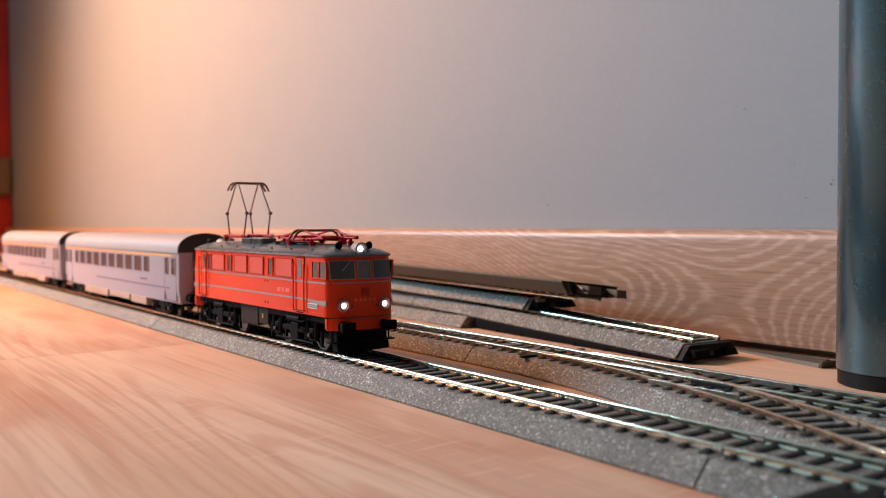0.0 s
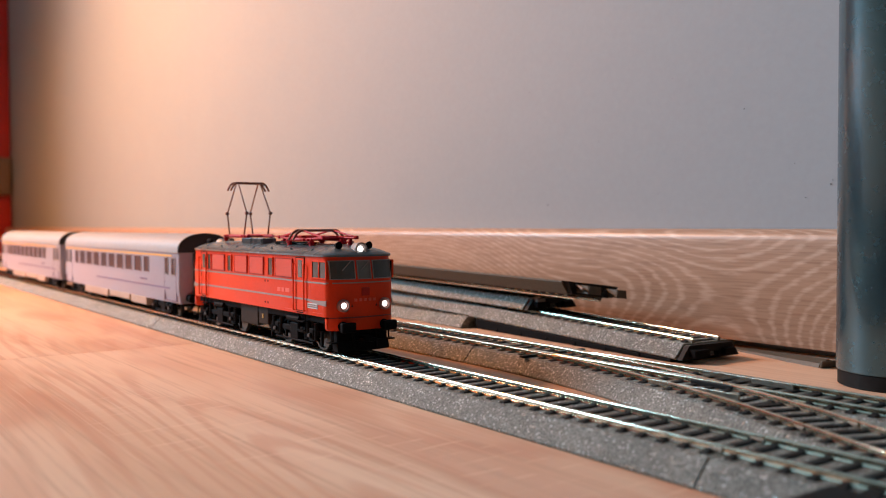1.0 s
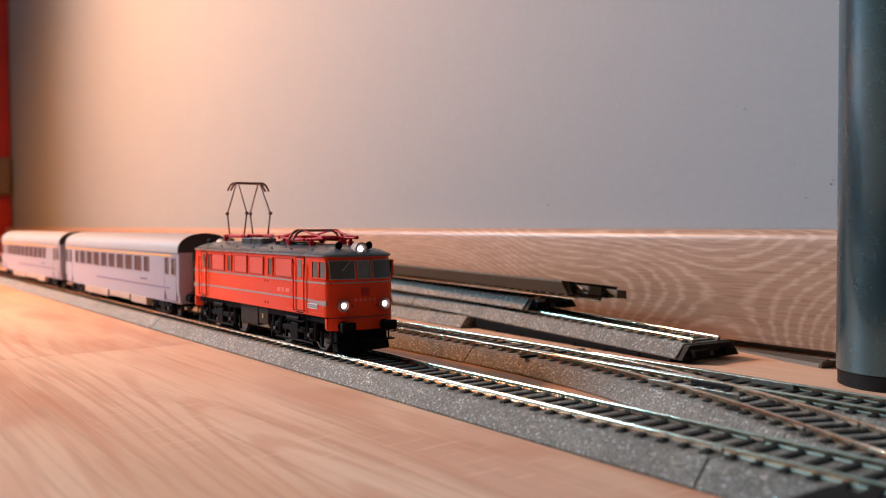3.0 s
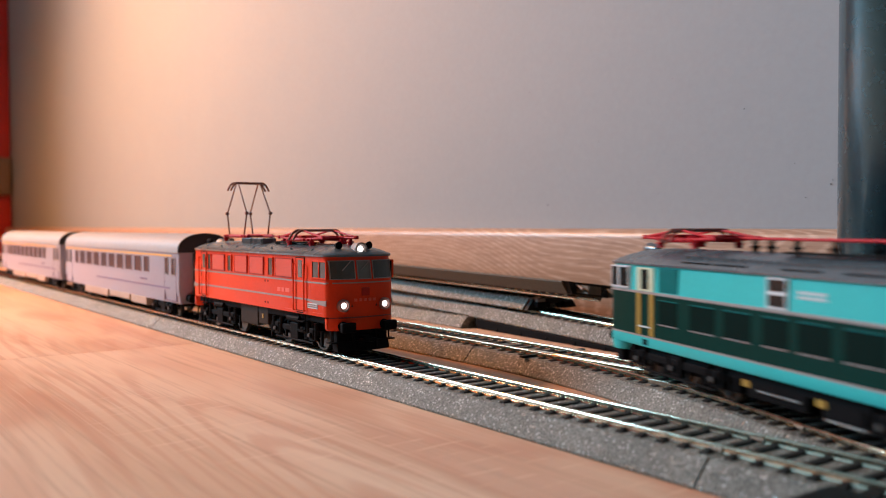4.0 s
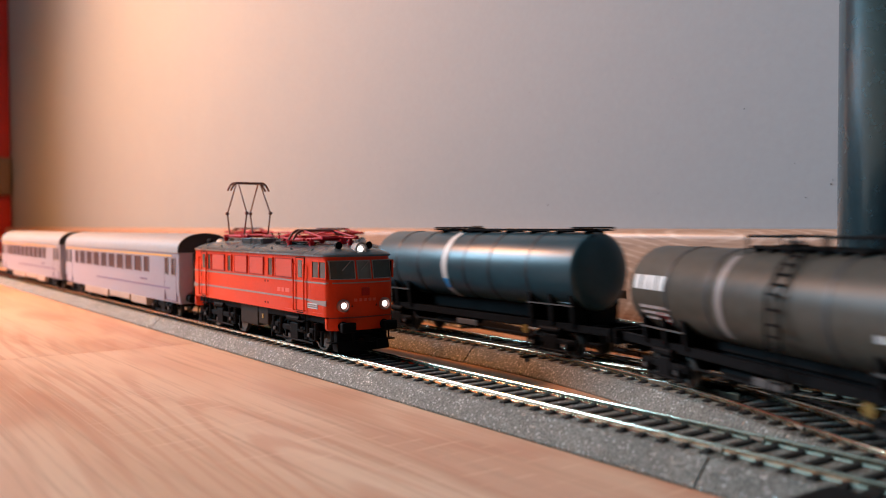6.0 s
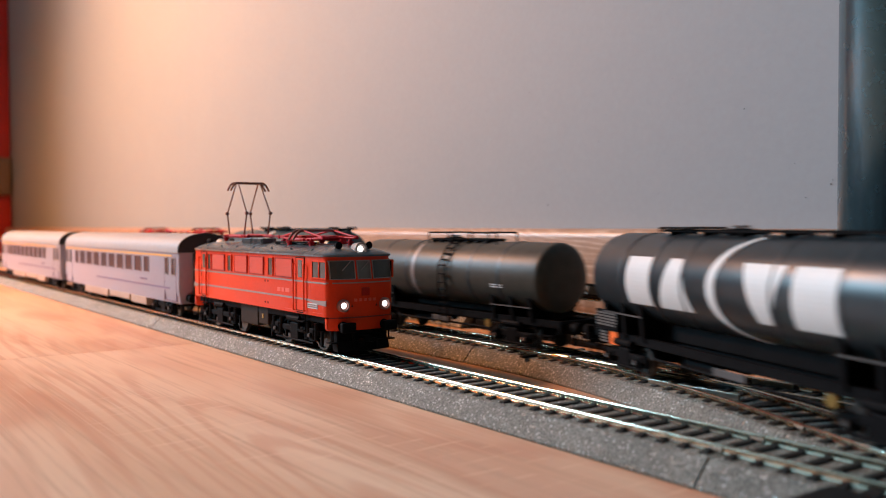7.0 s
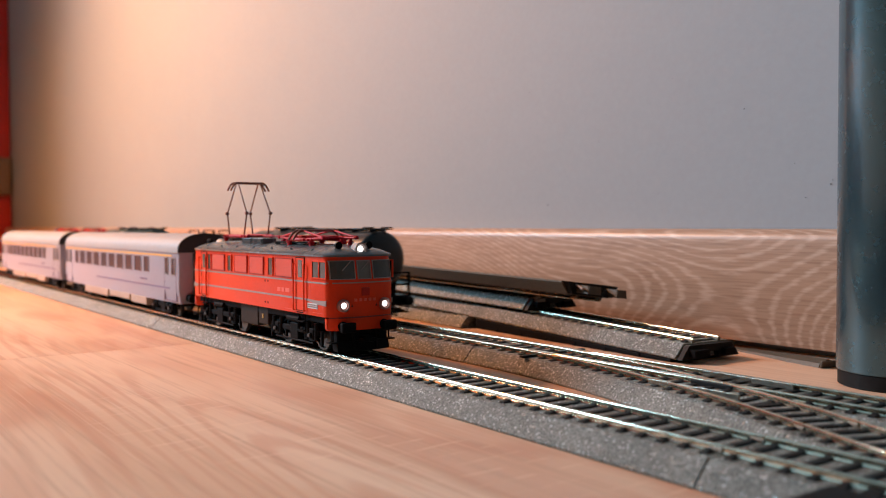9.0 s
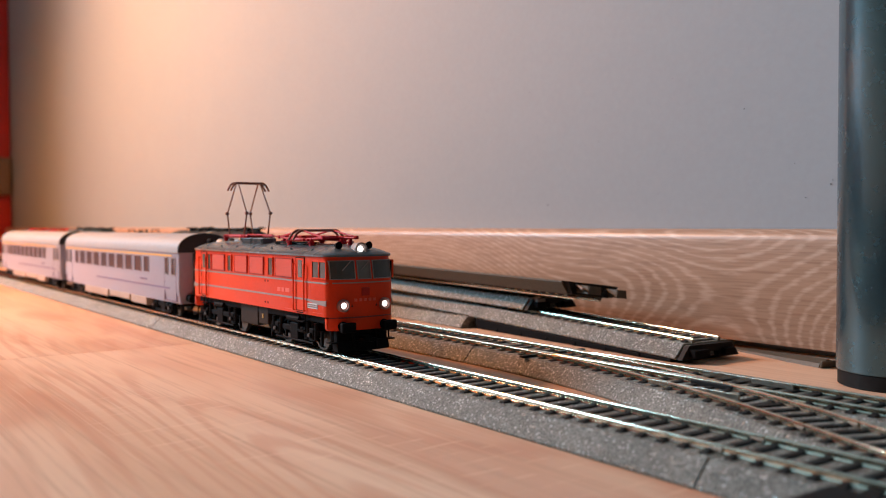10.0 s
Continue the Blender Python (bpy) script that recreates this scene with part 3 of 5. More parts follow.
def floor_bits():
    # brown end strip by the table leg
    s = thing("floor_strip", "brown plastic edging strip lying against the skirting board", "edging strip", m=pose(0.0890, 0.1850, 0.0, 0, 0, -14))
    bm = bmesh.new()
    add_sweep(bm, [[(x, -0.006 * w, 0.0), (x, -0.005 * w, 0.0016 * h), (x, 0.0, 0.0030 * h), (x, 0.005 * w, 0.0016 * h), (x, 0.006 * w, 0.0)] for x, w, h in ((-0.045, 0.5, 0.4), (-0.02, 0.7, 0.7), (0.0, 1.0, 1.0), (0.020, 1.0, 1.2))])
    part("strip", bm, M_BROWN, s, smooth=True)
    part("end_cap", box(0.020, 0.0212, -0.0062, 0.0062, 0.0, 0.0085, 0.0004, pose(0, 0, 0, 0, 14, 0)), M_BROWN, s)
    # black drive housing beside the front track
    h = thing("point_motor", "black plastic point motor housing beside the front track", "point motor", m=pose(0.2585, -0.0318, 0.0))
    part("case", box(-0.036, 0.036, -0.019, 0.0185, 0.0, 0.0086, 0.003), M_BLACK, h)
    part("lever", box(-0.004, 0.004, -0.004, 0.008, 0.0080, 0.0098, 0.0006), M_BLACK, h)
    for x in (-0.030, 0.030):
        part("screw", rod((x, -0.006, 0.0082), (x, -0.006, 0.0089), 0.0016, seg=14), M_WHEEL, h)


spare_tracks()
floor_bits()
# ---- vehicle building blocks (local space: rail head at z 0, x along the track) ----
def end_x(y, length, hw, bow, rc):
    """How far a rounded, slightly bowed end reaches at the side distance y."""
    over = max(0.0, abs(y) - (hw - rc))
    return length + bow * (1 - (y / hw) ** 2) - (rc - math.sqrt(max(0.0, rc * rc - over * over)))


def plan_ring(l0, l1, hw, bow, rc, z, n=15):
    ys = [hw * math.sin(math.pi / 2 * (2 * k / (n - 1) - 1)) for k in range(n)]
    front = [(end_x(y, l1, hw, bow, rc), y, z) for y in ys]
    back = [(l0 - (end_x(y, 0, hw, bow, rc)), y, z) for y in reversed(ys)]
    return front + back


def hull(levels):
    """A vehicle shell from levels of (z, rear, front, half width, bow, corner radius)."""
    bm = bmesh.new()
    add_sweep(bm, [plan_ring(l0, l1, hw, bow, rc, z) for z, l0, l1, hw, bow, rc in levels])
    return bm


def front_patch(y0, y1, z0, z1, surf, off=0.0002, thick=0.0006, n=5, sign=1):
    """A thin curved plate on an end: surf(y, z) gives its x."""
    bm = bmesh.new()
    rings = []
    for k in range(n):
        y = y0 + (y1 - y0) * k / (n - 1)
        ring = []
        for z, o in ((z0, off - thick), (z0, off), (z1, off), (z1, off - thick)):
            ring.append((sign * (surf(y, z) + o), sign * y, z))
        rings.append(ring)
    add_sweep(bm, rings)
    return bm


def frame_bm(u0, u1, z0, z1, w, y0, y1):
    """A rectangular frame on a side wall."""
    bm = bmesh.new()
    add_box(bm, u0 - w, u1 + w, y0, y1, z1, z1 + w)
    add_box(bm, u0 - w, u1 + w, y0, y1, z0 - w, z0)
    add_box(bm, u0 - w, u0, y0, y1, z0, z1)
    add_box(bm, u1, u1 + w, y0, y1, z0, z1)
    return bm


def side_box(name, u0, u1, z0, z1, hw, s, mat, t, proud=0.00025, label="", bevel=0.0, deep=0.0004):
    """A plate on the side wall s (-1 towards the camera)."""
    ya, yb = s * (hw - deep), s * (hw + proud)
    return part(name, box(u0, u1, min(ya, yb), max(ya, yb), z0, z1, bevel), mat, t, label)


def side_window(u0, u1, z0, z1, hw, s, t, glass=None, rim=None, w=0.0005, name="window"):
    g = side_box(name, u0, u1, z0, z1, hw, s, glass or M_GLASS, t, 0.0001)
    ya, yb = s * (hw - 0.0003), s * (hw + 0.0004)
    part("window_frame", frame_bm(u0, u1, z0, z1, w, min(ya, yb), max(ya, yb)), rim or M_BAND, g)
    return g


def wheel_bm(r):
    bm = lathe([(-0.0012, r * 0.86), (-0.0012, r), (0.0008, r * 0.985), (0.0009, r * 0.85), (0.0002, r * 0.78), (0.0002, r * 0.3), (0.0012, r * 0.24), (0.0012, 0.0002)], pose(0, 0, 0, 0, 0, 90), 26)
    return bm


def bogie(t, u, axles, r, hw=0.0125, z_top=0.0125, bulky=True):
    """Side frames with axle boxes, springs, brake gear and its wheels."""
    reach = max(axles) + r * 0.8
    bm = bmesh.new()
    add_box(bm, u - reach * 0.6, u + reach * 0.6, -hw + 0.002, hw - 0.002, 0.005, z_top, 0.0006)
    for s in (-1, 1):
        y = s * hw
        add_box(bm, u - reach, u + reach, y - 0.0009, y + 0.0009, r * 1.0, r * 1.0 + 0.0026, 0.0004)
        add_box(bm, u - 0.004, u + 0.004, y - 0.0012, y + 0.0012, r * 0.55, r * 1.0 + 0.0042, 0.0005)
        for a in axles:
            add_box(bm, u + a - 0.0022, u + a + 0.0022, y - 0.0016, y + 0.0016, r * 0.62, r * 1.42, 0.0005)
            add_rod(bm, (u + a, y - s * 0.0005, r), (u + a, y + s * 0.0024, r), 0.0015, 0.0012)
            if bulky:
                for d in (-0.0038, 0.0038):
                    add_rod(bm, (u + a + d, y + s * 0.0007, r * 0.75), (u + a + d, y + s * 0.0007, r + 0.0055), 0.0011)
                    add_rod(bm, (u + a + d, y + s * 0.0007, r * 0.7), (u + a + d, y + s * 0.0007, r * 0.78), 0.0016)
            add_box(bm, u + a - r * 1.12, u + a - r * 1.0, y - 0.0006, y + 0.0006, r * 0.35, r * 1.3)
            add_box(bm, u + a + r * 1.0, u + a + r * 1.12, y - 0.0006, y + 0.0006, r * 0.35, r * 1.3)
        add_rod(bm, (u - reach * 0.8, y + s * 0.0008, r * 0.5), (u + reach * 0.8, y + s * 0.0008, r * 0.5), 0.0005)
        add_rod(bm, (u - 0.006, y + s * 0.001, r + 0.006), (u + 0.006, y + s * 0.001, r + 0.006), 0.0013)
    b = part("bogie", bm, M_UNDER, t)
    me = None
    for a in axles:
        for s in (-1, 1):
            part("axle_cover", rod((u + a, s * (hw + 0.0022), r), (u + a, s * (hw + 0.0029), r), 0.0011, 0.0008, 12), M_WORN, b, "worn grey axle cover")
            if me is None:
                w = part("wheel", wheel_bm(r), M_WHEEL, b, "dark steel wheel", smooth=True)
                me = w.data
            else:
                w = new("wheel", me)
                w.parent = b
            w.location = (u + a, s * 0.0085, r)
            w.rotation_euler = (0, 0, 0 if s > 0 else math.pi)
    return b


def buffer(t, u, y, z, e, r=0.0026, long=0.0065, square=False):
    bm = bmesh.new()
    add_rod(bm, (u, y, z), (u + e * long * 0.6, y, z), 0.0016, seg=14)
    add_rod(bm, (u - e * 0.001, y, z), (u + e * 0.0012, y, z), 0.0022, seg=14)
    if square:
        add_box(bm, min(u + e * long * 0.6, u + e * long), max(u + e * long * 0.6, u + e * long), y - 0.0034, y + 0.0034, z - 0.0021, z + 0.0021, 0.0006)
    else:
        add_rod(bm, (u + e * long * 0.6, y, z), (u + e * long, y, z), r, r * 0.96, seg=20)
    return part("buffer", bm, M_UNDER, t, smooth=False)


def diamond_pantograph(t, u, z, up, knee, base=0.005, lat=0.0085, head=0.0135, knee_z=None):
    """Four-armed pantograph: base frame, lower and upper arms, collector head."""
    bm = bmesh.new()
    for y in (-lat, lat):
        add_rod(bm, (u - base - 0.006, y, z), (u + base + 0.006, y, z), 0.0009, seg=8)
    for x in (-base - 0.004, -base, base, base + 0.004):
        add_rod(bm, (u + x, -lat - 0.002, z), (u + x, lat + 0.002, z), 0.0005, seg=8)
    for x in (-base - 0.005, base + 0.005):
        for y in (-lat, lat):
            add_rod(bm, (u + x, y, z - 0.0028), (u + x, y, z + 0.0003), 0.0013, 0.0009, seg=10)
            add_rod(bm, (u + x, y, z - 0.0016), (u + x, y, z - 0.0010), 0.0017, seg=10)
    p = part("pantograph", bm, M_PANTO, t, "crimson folding pantograph with a dark collector head")
    kz = knee_z if knee_z is not None else z + 0.42 * up
    mat = M_PDARK if up > 0.01 else M_PANTO
    for s in (-1, 1):
        for y in (-lat, lat):
            g = 1.0 if up > 0.01 else 1.35
            arm = rod((u + s * base, y, z), (u + s * knee, y * 0.98, kz), 0.00045 * g, 0.0004 * g, 8)
            add_rod(arm, (u + s * knee, y - 0.0008, kz), (u + s * knee, y + 0.0008, kz), 0.0008, seg=10)
            part("lower_arm", arm, mat, p)
            part("upper_arm", rod((u + s * knee, y * 0.98, kz), (u + s * 0.0012, y * 0.92, z + up), 0.0004 * g, 0.00035 * g, 8), mat, p)
        if up < 0.01:
            part("knee_rod", rod((u + s * knee, -lat, kz), (u + s * knee, lat, kz), 0.0003, seg=6), mat, p)
        if up < 0.01:
            part("brace", rod((u + s * knee, -lat, kz), (u + s * base, lat, z + 0.001), 0.0007, seg=8), mat, p)
            part("brace", rod((u + s * knee, lat, kz), (u + s * base, -lat, z + 0.001), 0.0007, seg=8), mat, p)
            part("spring_box", box(u + s * knee * 0.5 - 0.006, u + s * knee * 0.5 + 0.006, -0.0055, 0.0055, z + 0.0002, z + 0.0018, 0.0003), mat, p)
    hb = bmesh.new()
    for x in (-0.0022, 0.0022):
        pts = [(-head, -0.0042), (-head * 0.86, -0.0014), (-head * 0.7, 0), (head * 0.7, 0), (head * 0.86, -0.0014), (head, -0.0042)]
        for (ya, za), (yb, zb) in zip(pts, pts[1:]):
            add_rod(hb, (u + x, ya, z + up + za), (u + x, yb, z + up + zb), 0.0006, seg=8)
    for y in (-lat * 0.92, lat * 0.92):
        add_rod(hb, (u - 0.0024, y, z + up - 0.0003), (u + 0.0024, y, z + up - 0.0003), 0.0005, seg=8)
    part("collector_head", hb, M_PDARK, p)
    return p


def bars(t, u0, u1, z0, z1, rows, hw, s, mat, seed=1, name="lettering", y_of=None):
    """Unreadable small print as rows of plain bars on a side wall."""
    rnd = random.Random(seed)
    bm = bmesh.new()
    h = (z1 - z0) / (rows * 1.6)
    for k in range(rows):
        z = z1 - (k + 0.5) * (z1 - z0) / rows
        u = u0
        while u < u1 - h:
            w = min(u1 - u, h * rnd.uniform(1.2, 4.0))
            y = hw if y_of is None else y_of(z)
            ya, yb = s * (y - 0.0003), s * (y + 0.00015)
            add_box(bm, u, u + w, min(ya, yb), max(ya, yb), z - h / 2, z + h / 2)
            u += w + h * 0.6
    return part(name, bm, mat, t)


# ---- the red electric locomotive ----
def red_locomotive():
    R, F, HW = -0.1605, -0.0015, 0.0166
    t = thing("electric_locomotive", "bright red model electric locomotive with grey roof and lit headlamps", "locomotive", m=pose(0, 0, RH))
    part("body", hull([(0.0163, R, F, HW, 0.0028, 0.003), (0.0215, R, F + 0.0003, HW, 0.003, 0.003), (0.031, R, F + 0.0003, HW, 0.003, 0.003), (0.0415, R + 0.0012, F - 0.0014, HW - 0.0003, 0.0028, 0.003), (0.0422, R + 0.0013, F - 0.0015, HW - 0.0004, 0.0028, 0.003)]), M_LRED, t, smooth=True)
    part("roof", hull([(0.0420, R + 0.0004, F - 0.0005, HW + 0.0003, 0.003, 0.0034), (0.0428, R + 0.0004, F - 0.0005, HW + 0.0004, 0.003, 0.0034), (0.0433, R + 0.001, F - 0.001, HW - 0.0001, 0.003, 0.0034),
                       (0.0448, R + 0.004, F - 0.004, HW - 0.003, 0.003, 0.0034), (0.0460, R + 0.008, F - 0.0085, HW - 0.0062, 0.003, 0.003), (0.0467, R + 0.013, F - 0.014, HW - 0.0095, 0.002, 0.0025), (0.0470, R + 0.019, F - 0.02, HW - 0.0125, 0.001, 0.002)]), M_ROOF, t, "grey painted roof", smooth=True)
    surf = lambda y, z: end_x(y, F + (0.0003 if z < 0.031 else 0.0003 - 0.0018 * (z - 0.031) / 0.0105), HW, 0.003, 0.003)
    for e in (1, -1):
        tip = F if e > 0 else -R
        sf = (lambda y, z: surf(y, z)) if e > 0 else (lambda y, z: surf(y, z) - F - R)
        # skirt below the front
        sk = hull([(0.0105, -0.004, 0.0, HW - 0.0012, 0.0028, 0.003), (0.0115, -0.0042, 0.0003, HW - 0.0004, 0.0028, 0.003), (0.0158, -0.0042, 0.0003, HW - 0.0003, 0.0028, 0.003)])
        bmesh.ops.transform(sk, matrix=Matrix.Rotation(0 if e > 0 else math.pi, 4, "Z") @ Matrix.Translation((tip, 0, 0)), verts=sk.verts[:])
        part("front_skirt", sk, M_LRED, t, smooth=True)
        for y0, y1, lab in ((-0.0150, -0.0046, M_GLASS), (-0.0030, 0.0032, M_GREYGL), (0.0048, 0.0148, M_GLASS)):
            g = part("windscreen", front_patch(y0, y1, 0.0327, 0.0402, sf, 0.00015, sign=e), lab, t)
            for a, b, c, d in ((y0 - 0.0005, y1 + 0.0003, 0.0402, 0.0405), (y0 - 0.0003, y1 + 0.0003, 0.0324, 0.0327), (y0 - 0.0003, y0, 0.0327, 0.0402), (y1, y1 + 0.0003, 0.0327, 0.0402)):
                part("window_frame", front_patch(a, b, c, d, sf, 0.0004, sign=e), M_BAND, g)
        part("lining", front_patch(-0.0162, 0.0162, 0.0307, 0.0312, sf, 0.00018, n=15, sign=e), M_BAND, t, "grey painted line")
        part("skirt_seam", front_patch(-0.0155, 0.0155, 0.0158, 0.0163, sf, -0.0001, n=13, sign=e), M_DREDB, t)
        for y in (-0.0102, 0.0102):
            x = sf(y, 0.0213)
            L = part("headlamp", lathe([(x - 0.001, 0.0027), (x + 0.0014, 0.0027), (x + 0.0018, 0.0024), (x + 0.0018, 0.0019), (x + 0.0008, 0.0017)], Matrix.Translation((0, e * y, 0.0213)) if e > 0 else pose(0, e * y, 0.0213, 0, 0, 180), 28), M_RING, t, "round headlamp with pale rim", smooth=True)
            part("lens", lathe([(x + 0.0007, 0.0014), (x + 0.0011, 0.0011), (x + 0.0013, 0.0005)], Matrix.Translation((0, e * y, 0.0213)) if e > 0 else pose(0, e * y, 0.0213, 0, 0, 180), 24), M_LIT if e > 0 else M_GREYGL, L, "glowing white lens", smooth=True)
            part("lamp_socket", box(min(e * x, e * (x + 0.0007)), max(e * x, e * (x + 0.0007)), e * y * 0.47 - 0.0017, e * y * 0.47 + 0.0017, 0.0204, 0.0222, 0.0003), M_UBOX, t)
            buffer(t, e * (tip + 0.0015), e * y, 0.0123, e, square=True)
        top = tip + 0.0006
        cx = Matrix.Translation((0, 0, 0.0452)) if e > 0 else pose(0, 0, 0.0452, 0, 0, 180)
        L = part("roof_headlamp", lathe([(top - 0.0062, 0.0018), (top - 0.005, 0.0026), (top - 0.0005, 0.0030), (top, 0.0030), (top, 0.0023), (top - 0.001, 0.0016)], cx, 28), M_BAND, t, "round roof headlamp in a pale housing", smooth=True)
        part("lens", lathe([(top - 0.001, 0.0014), (top - 0.0005, 0.0012), (top - 0.0003, 0.0005)], cx, 24), M_LIT if e > 0 else M_GREYGL, L, "glowing white lens", smooth=True)
        for y, x in ((-0.0085, tip - 0.004), (0.0055, tip - 0.002)):
            bm = rod((e * (x - 0.003), y, 0.0468), (e * x, y, 0.0468), 0.0008, 0.0017, 14)
            add_rod(bm, (e * (x - 0.002), y, 0.044), (e * (x - 0.002), y, 0.0468), 0.0005)
            part("horn", bm, M_UNDER, t, "black horn")
        # black plough, coupling and steps
        bm = bmesh.new()
        add_box(bm, tip - 0.004, tip + 0.0012, -0.0125, 0.0125, 0.0045, 0.0108, 0.0005)
        add_sweep(bm, [[(tip - 0.003, y, 0.0062), (tip + 0.0035 - abs(y) * 0.16, y, 0.0058), (tip + 0.0045 - abs(y) * 0.16, y, 0.0016), (tip - 0.002, y, 0.0018)] for y in (-0.0128, -0.006, 0, 0.006, 0.0128)])
        add_box(bm, tip, tip + 0.006, -0.0022, 0.0022, 0.0060, 0.0082, 0.0004)
        add_box(bm, tip + 0.004, tip + 0.0062, -0.0045, 0.0045, 0.0055, 0.0070, 0.0004)
        for y in (-0.014, 0.014):
            add_box(bm, tip - 0.002, tip + 0.002, y - 0.002, y + 0.002, 0.0052, 0.0058)
            add_rod(bm, (tip, y, 0.0055), (tip, y, 0.0105), 0.0004)
        for y in (-0.0055, 0.0055):
            add_rod(bm, (tip + 0.002, y, 0.0105), (tip + 0.0035, y, 0.0025), 0.0006)
        if e < 0:
            bmesh.ops.rotate(bm, cent=(0, 0, 0), matrix=Matrix.Rotation(math.pi, 3, "Z"), verts=bm.verts[:])
        part("snow_plough", bm, M_UNDER, t, "black plough with coupling and hoses")
        for y in (-0.006, 0.003):
            a, b = e * (sf(y, 0.0327) + 0.0007), e * (sf(y, 0.040) + 0.0009)
            part("wiper", rod((a, e * (y - 0.001), 0.0402), (b, e * (y - 0.0045), 0.0362), 0.00022, seg=6), M_BAND, t, "thin wiper")
        part("emblem", front_patch(-0.0016, 0.0022, 0.0253, 0.0288, sf, 0.0003, sign=e), M_EMBLEM, t, "dark red square emblem")
        bm = bmesh.new()
        for k in range(5):
            y = -0.0045 + 0.0023 * k
            x = e * sf(y, 0.0235)
            add_box(bm, x - 0.0003, x + 0.0003, y - 0.0007, y + 0.0007, 0.0229, 0.0241)
        part("lettering", bm, M_LOUV, t)
    for s in (-1, 1):
        part("lining", box(R + 0.001, F - 0.001, min(s * (HW - 0.0003), s * (HW + 0.00015)), max(s * (HW - 0.0003), s * (HW + 0.00015)), 0.0304, 0.0311), M_BAND, t, "grey painted line")
        bm = bmesh.new()
        ya, yb = s * (HW - 0.0003), s * (HW + 0.00016)
        add_sweep(bm, [[(x, ya, 0.0229 - w), (x, yb, 0.0229 - w), (x, yb, 0.0229 + w2), (x, ya, 0.0229 + w2)] for x, w, w2 in ((R + 0.0015, 0.0013, 0.0013), (R + 0.006, 0.0012, 0.0004), (R + 0.017, 0.0003, 0.0005), (F - 0.019, 0.0003, 0.0005), (F - 0.009, 0.0015, 0.0002), (F - 0.001, 0.0018, 0.0005))])
        part("lining", bm, M_BAND, t, "grey painted line widening at the ends")
        for u0, u1 in ((-0.131, -0.1145), (-0.0999, -0.0851), (-0.0814, -0.0656), (-0.0515, -0.0344)):
            L = side_box("louvre", u0, u1, 0.0322, 0.0402, HW, s, M_LOUV, t, 0.0002, "light red ventilation louvre")
            part("louvre_frame", frame_bm(u0, u1, 0.0322, 0.0402, 0.0004, min(s * (HW - 0.0003), s * (HW + 0.0004)), max(s * (HW - 0.0003), s * (HW + 0.0004))), M_EMBLEM, L)
            for k in range(11):
                z = 0.0326 + 0.00068 * k
                part("slat", box(u0 + 0.0002, u1 - 0.0002, min(s * HW, s * (HW + 0.00045)), max(s * HW, s * (HW + 0.00045)), z, z + 0.00032), M_LOUV, L)
        for u0, u1 in ((-0.1372, -0.1333), (-0.1095, -0.1050), (-0.0596, -0.0550)):
            side_window(u0, u1, 0.0322, 0.0402, HW, s, t, M_CABIN, M_LRED, 0.0004)
        side_window(-0.0145, -0.0088, 0.0330, 0.0398, HW, s, t, M_CABIN, M_LRED)
        side_window(-0.0080, -0.0024, 0.0330, 0.0398, HW, s, t, M_CABIN, M_LRED)
        for u in (-0.1440, -0.0266):
            d = side_box("door", u - 0.0038, u + 0.0038, 0.0178, 0.0410, HW, s, M_LRED, t, 0.00005, "recessed red cab door")
            part("door_gap", frame_bm(u - 0.0038, u + 0.0038, 0.0178, 0.0410, 0.0003, min(s * (HW - 0.0004), s * (HW + 0.0001)), max(s * (HW - 0.0004), s * (HW + 0.0001))), M_UNDER, d)
            part("window", box(u - 0.0019, u + 0.0019, min(s * HW, s * (HW + 0.0002)), max(s * HW, s * (HW + 0.0002)), 0.0325, 0.0402, 0.0), M_GLASS, d)
            for du in (-0.0052, 0.0052):
                y = s * (HW + 0.0009)
                bm = rod((u + du, y, 0.0175), (u + du, y, 0.0385), 0.00035, seg=8)
                for z in (0.0178, 0.0382):
                    add_rod(bm, (u + du, s * HW, z), (u + du, y, z), 0.0003, seg=6)
                part("grab_rail", bm, M_LRED, t)
            bm = bmesh.new()
            for z in (0.0085, 0.0125, 0.0166):
                add_box(bm, u - 0.003, u + 0.003, s * (HW - 0.0014) - 0.0016, s * (HW - 0.0014) + 0.0016, z, z + 0.0005)
            for du in (-0.003, 0.003):
                add_rod(bm, (u + du, s * (HW - 0.001), 0.0085), (u + du, s * (HW - 0.001), 0.0168), 0.0004, seg=6)
            part("step", bm, M_UNDER, t, "black cab steps")
        plate = side_box("white_plate", -0.0190, -0.0100, 0.0194, 0.0217, HW, s, M_WHITE, t, 0.0003, "small white plate")
        bars(plate, -0.0186, -0.0104, 0.0197, 0.0214, 2, HW + 0.0003, s, M_BAND, 3)
        bars(t, -0.050, -0.036, 0.0245, 0.0275, 1, HW, s, M_LOUV, 4)
        for u in (-0.064, -0.061):
            for z in (0.0185, 0.0288):
                side_box("rivet", u, u + 0.0009, z, z + 0.0009, HW, s, M_UNDER, t, 0.0001)
        bars(t, -0.042, -0.034, 0.0175, 0.0178, 1, HW, s, M_LOUV, 5)
        bars(t, -0.0145, -0.006, 0.0176, 0.0179, 1, HW, s, M_LOUV, 6)
    # underframe
    bogie(t, -0.0365, (-0.0175, 0.0175), 0.0072, 0.0138, 0.0150)
    bogie(t, -0.1255, (-0.0175, 0.0175), 0.0072, 0.0138, 0.0150)
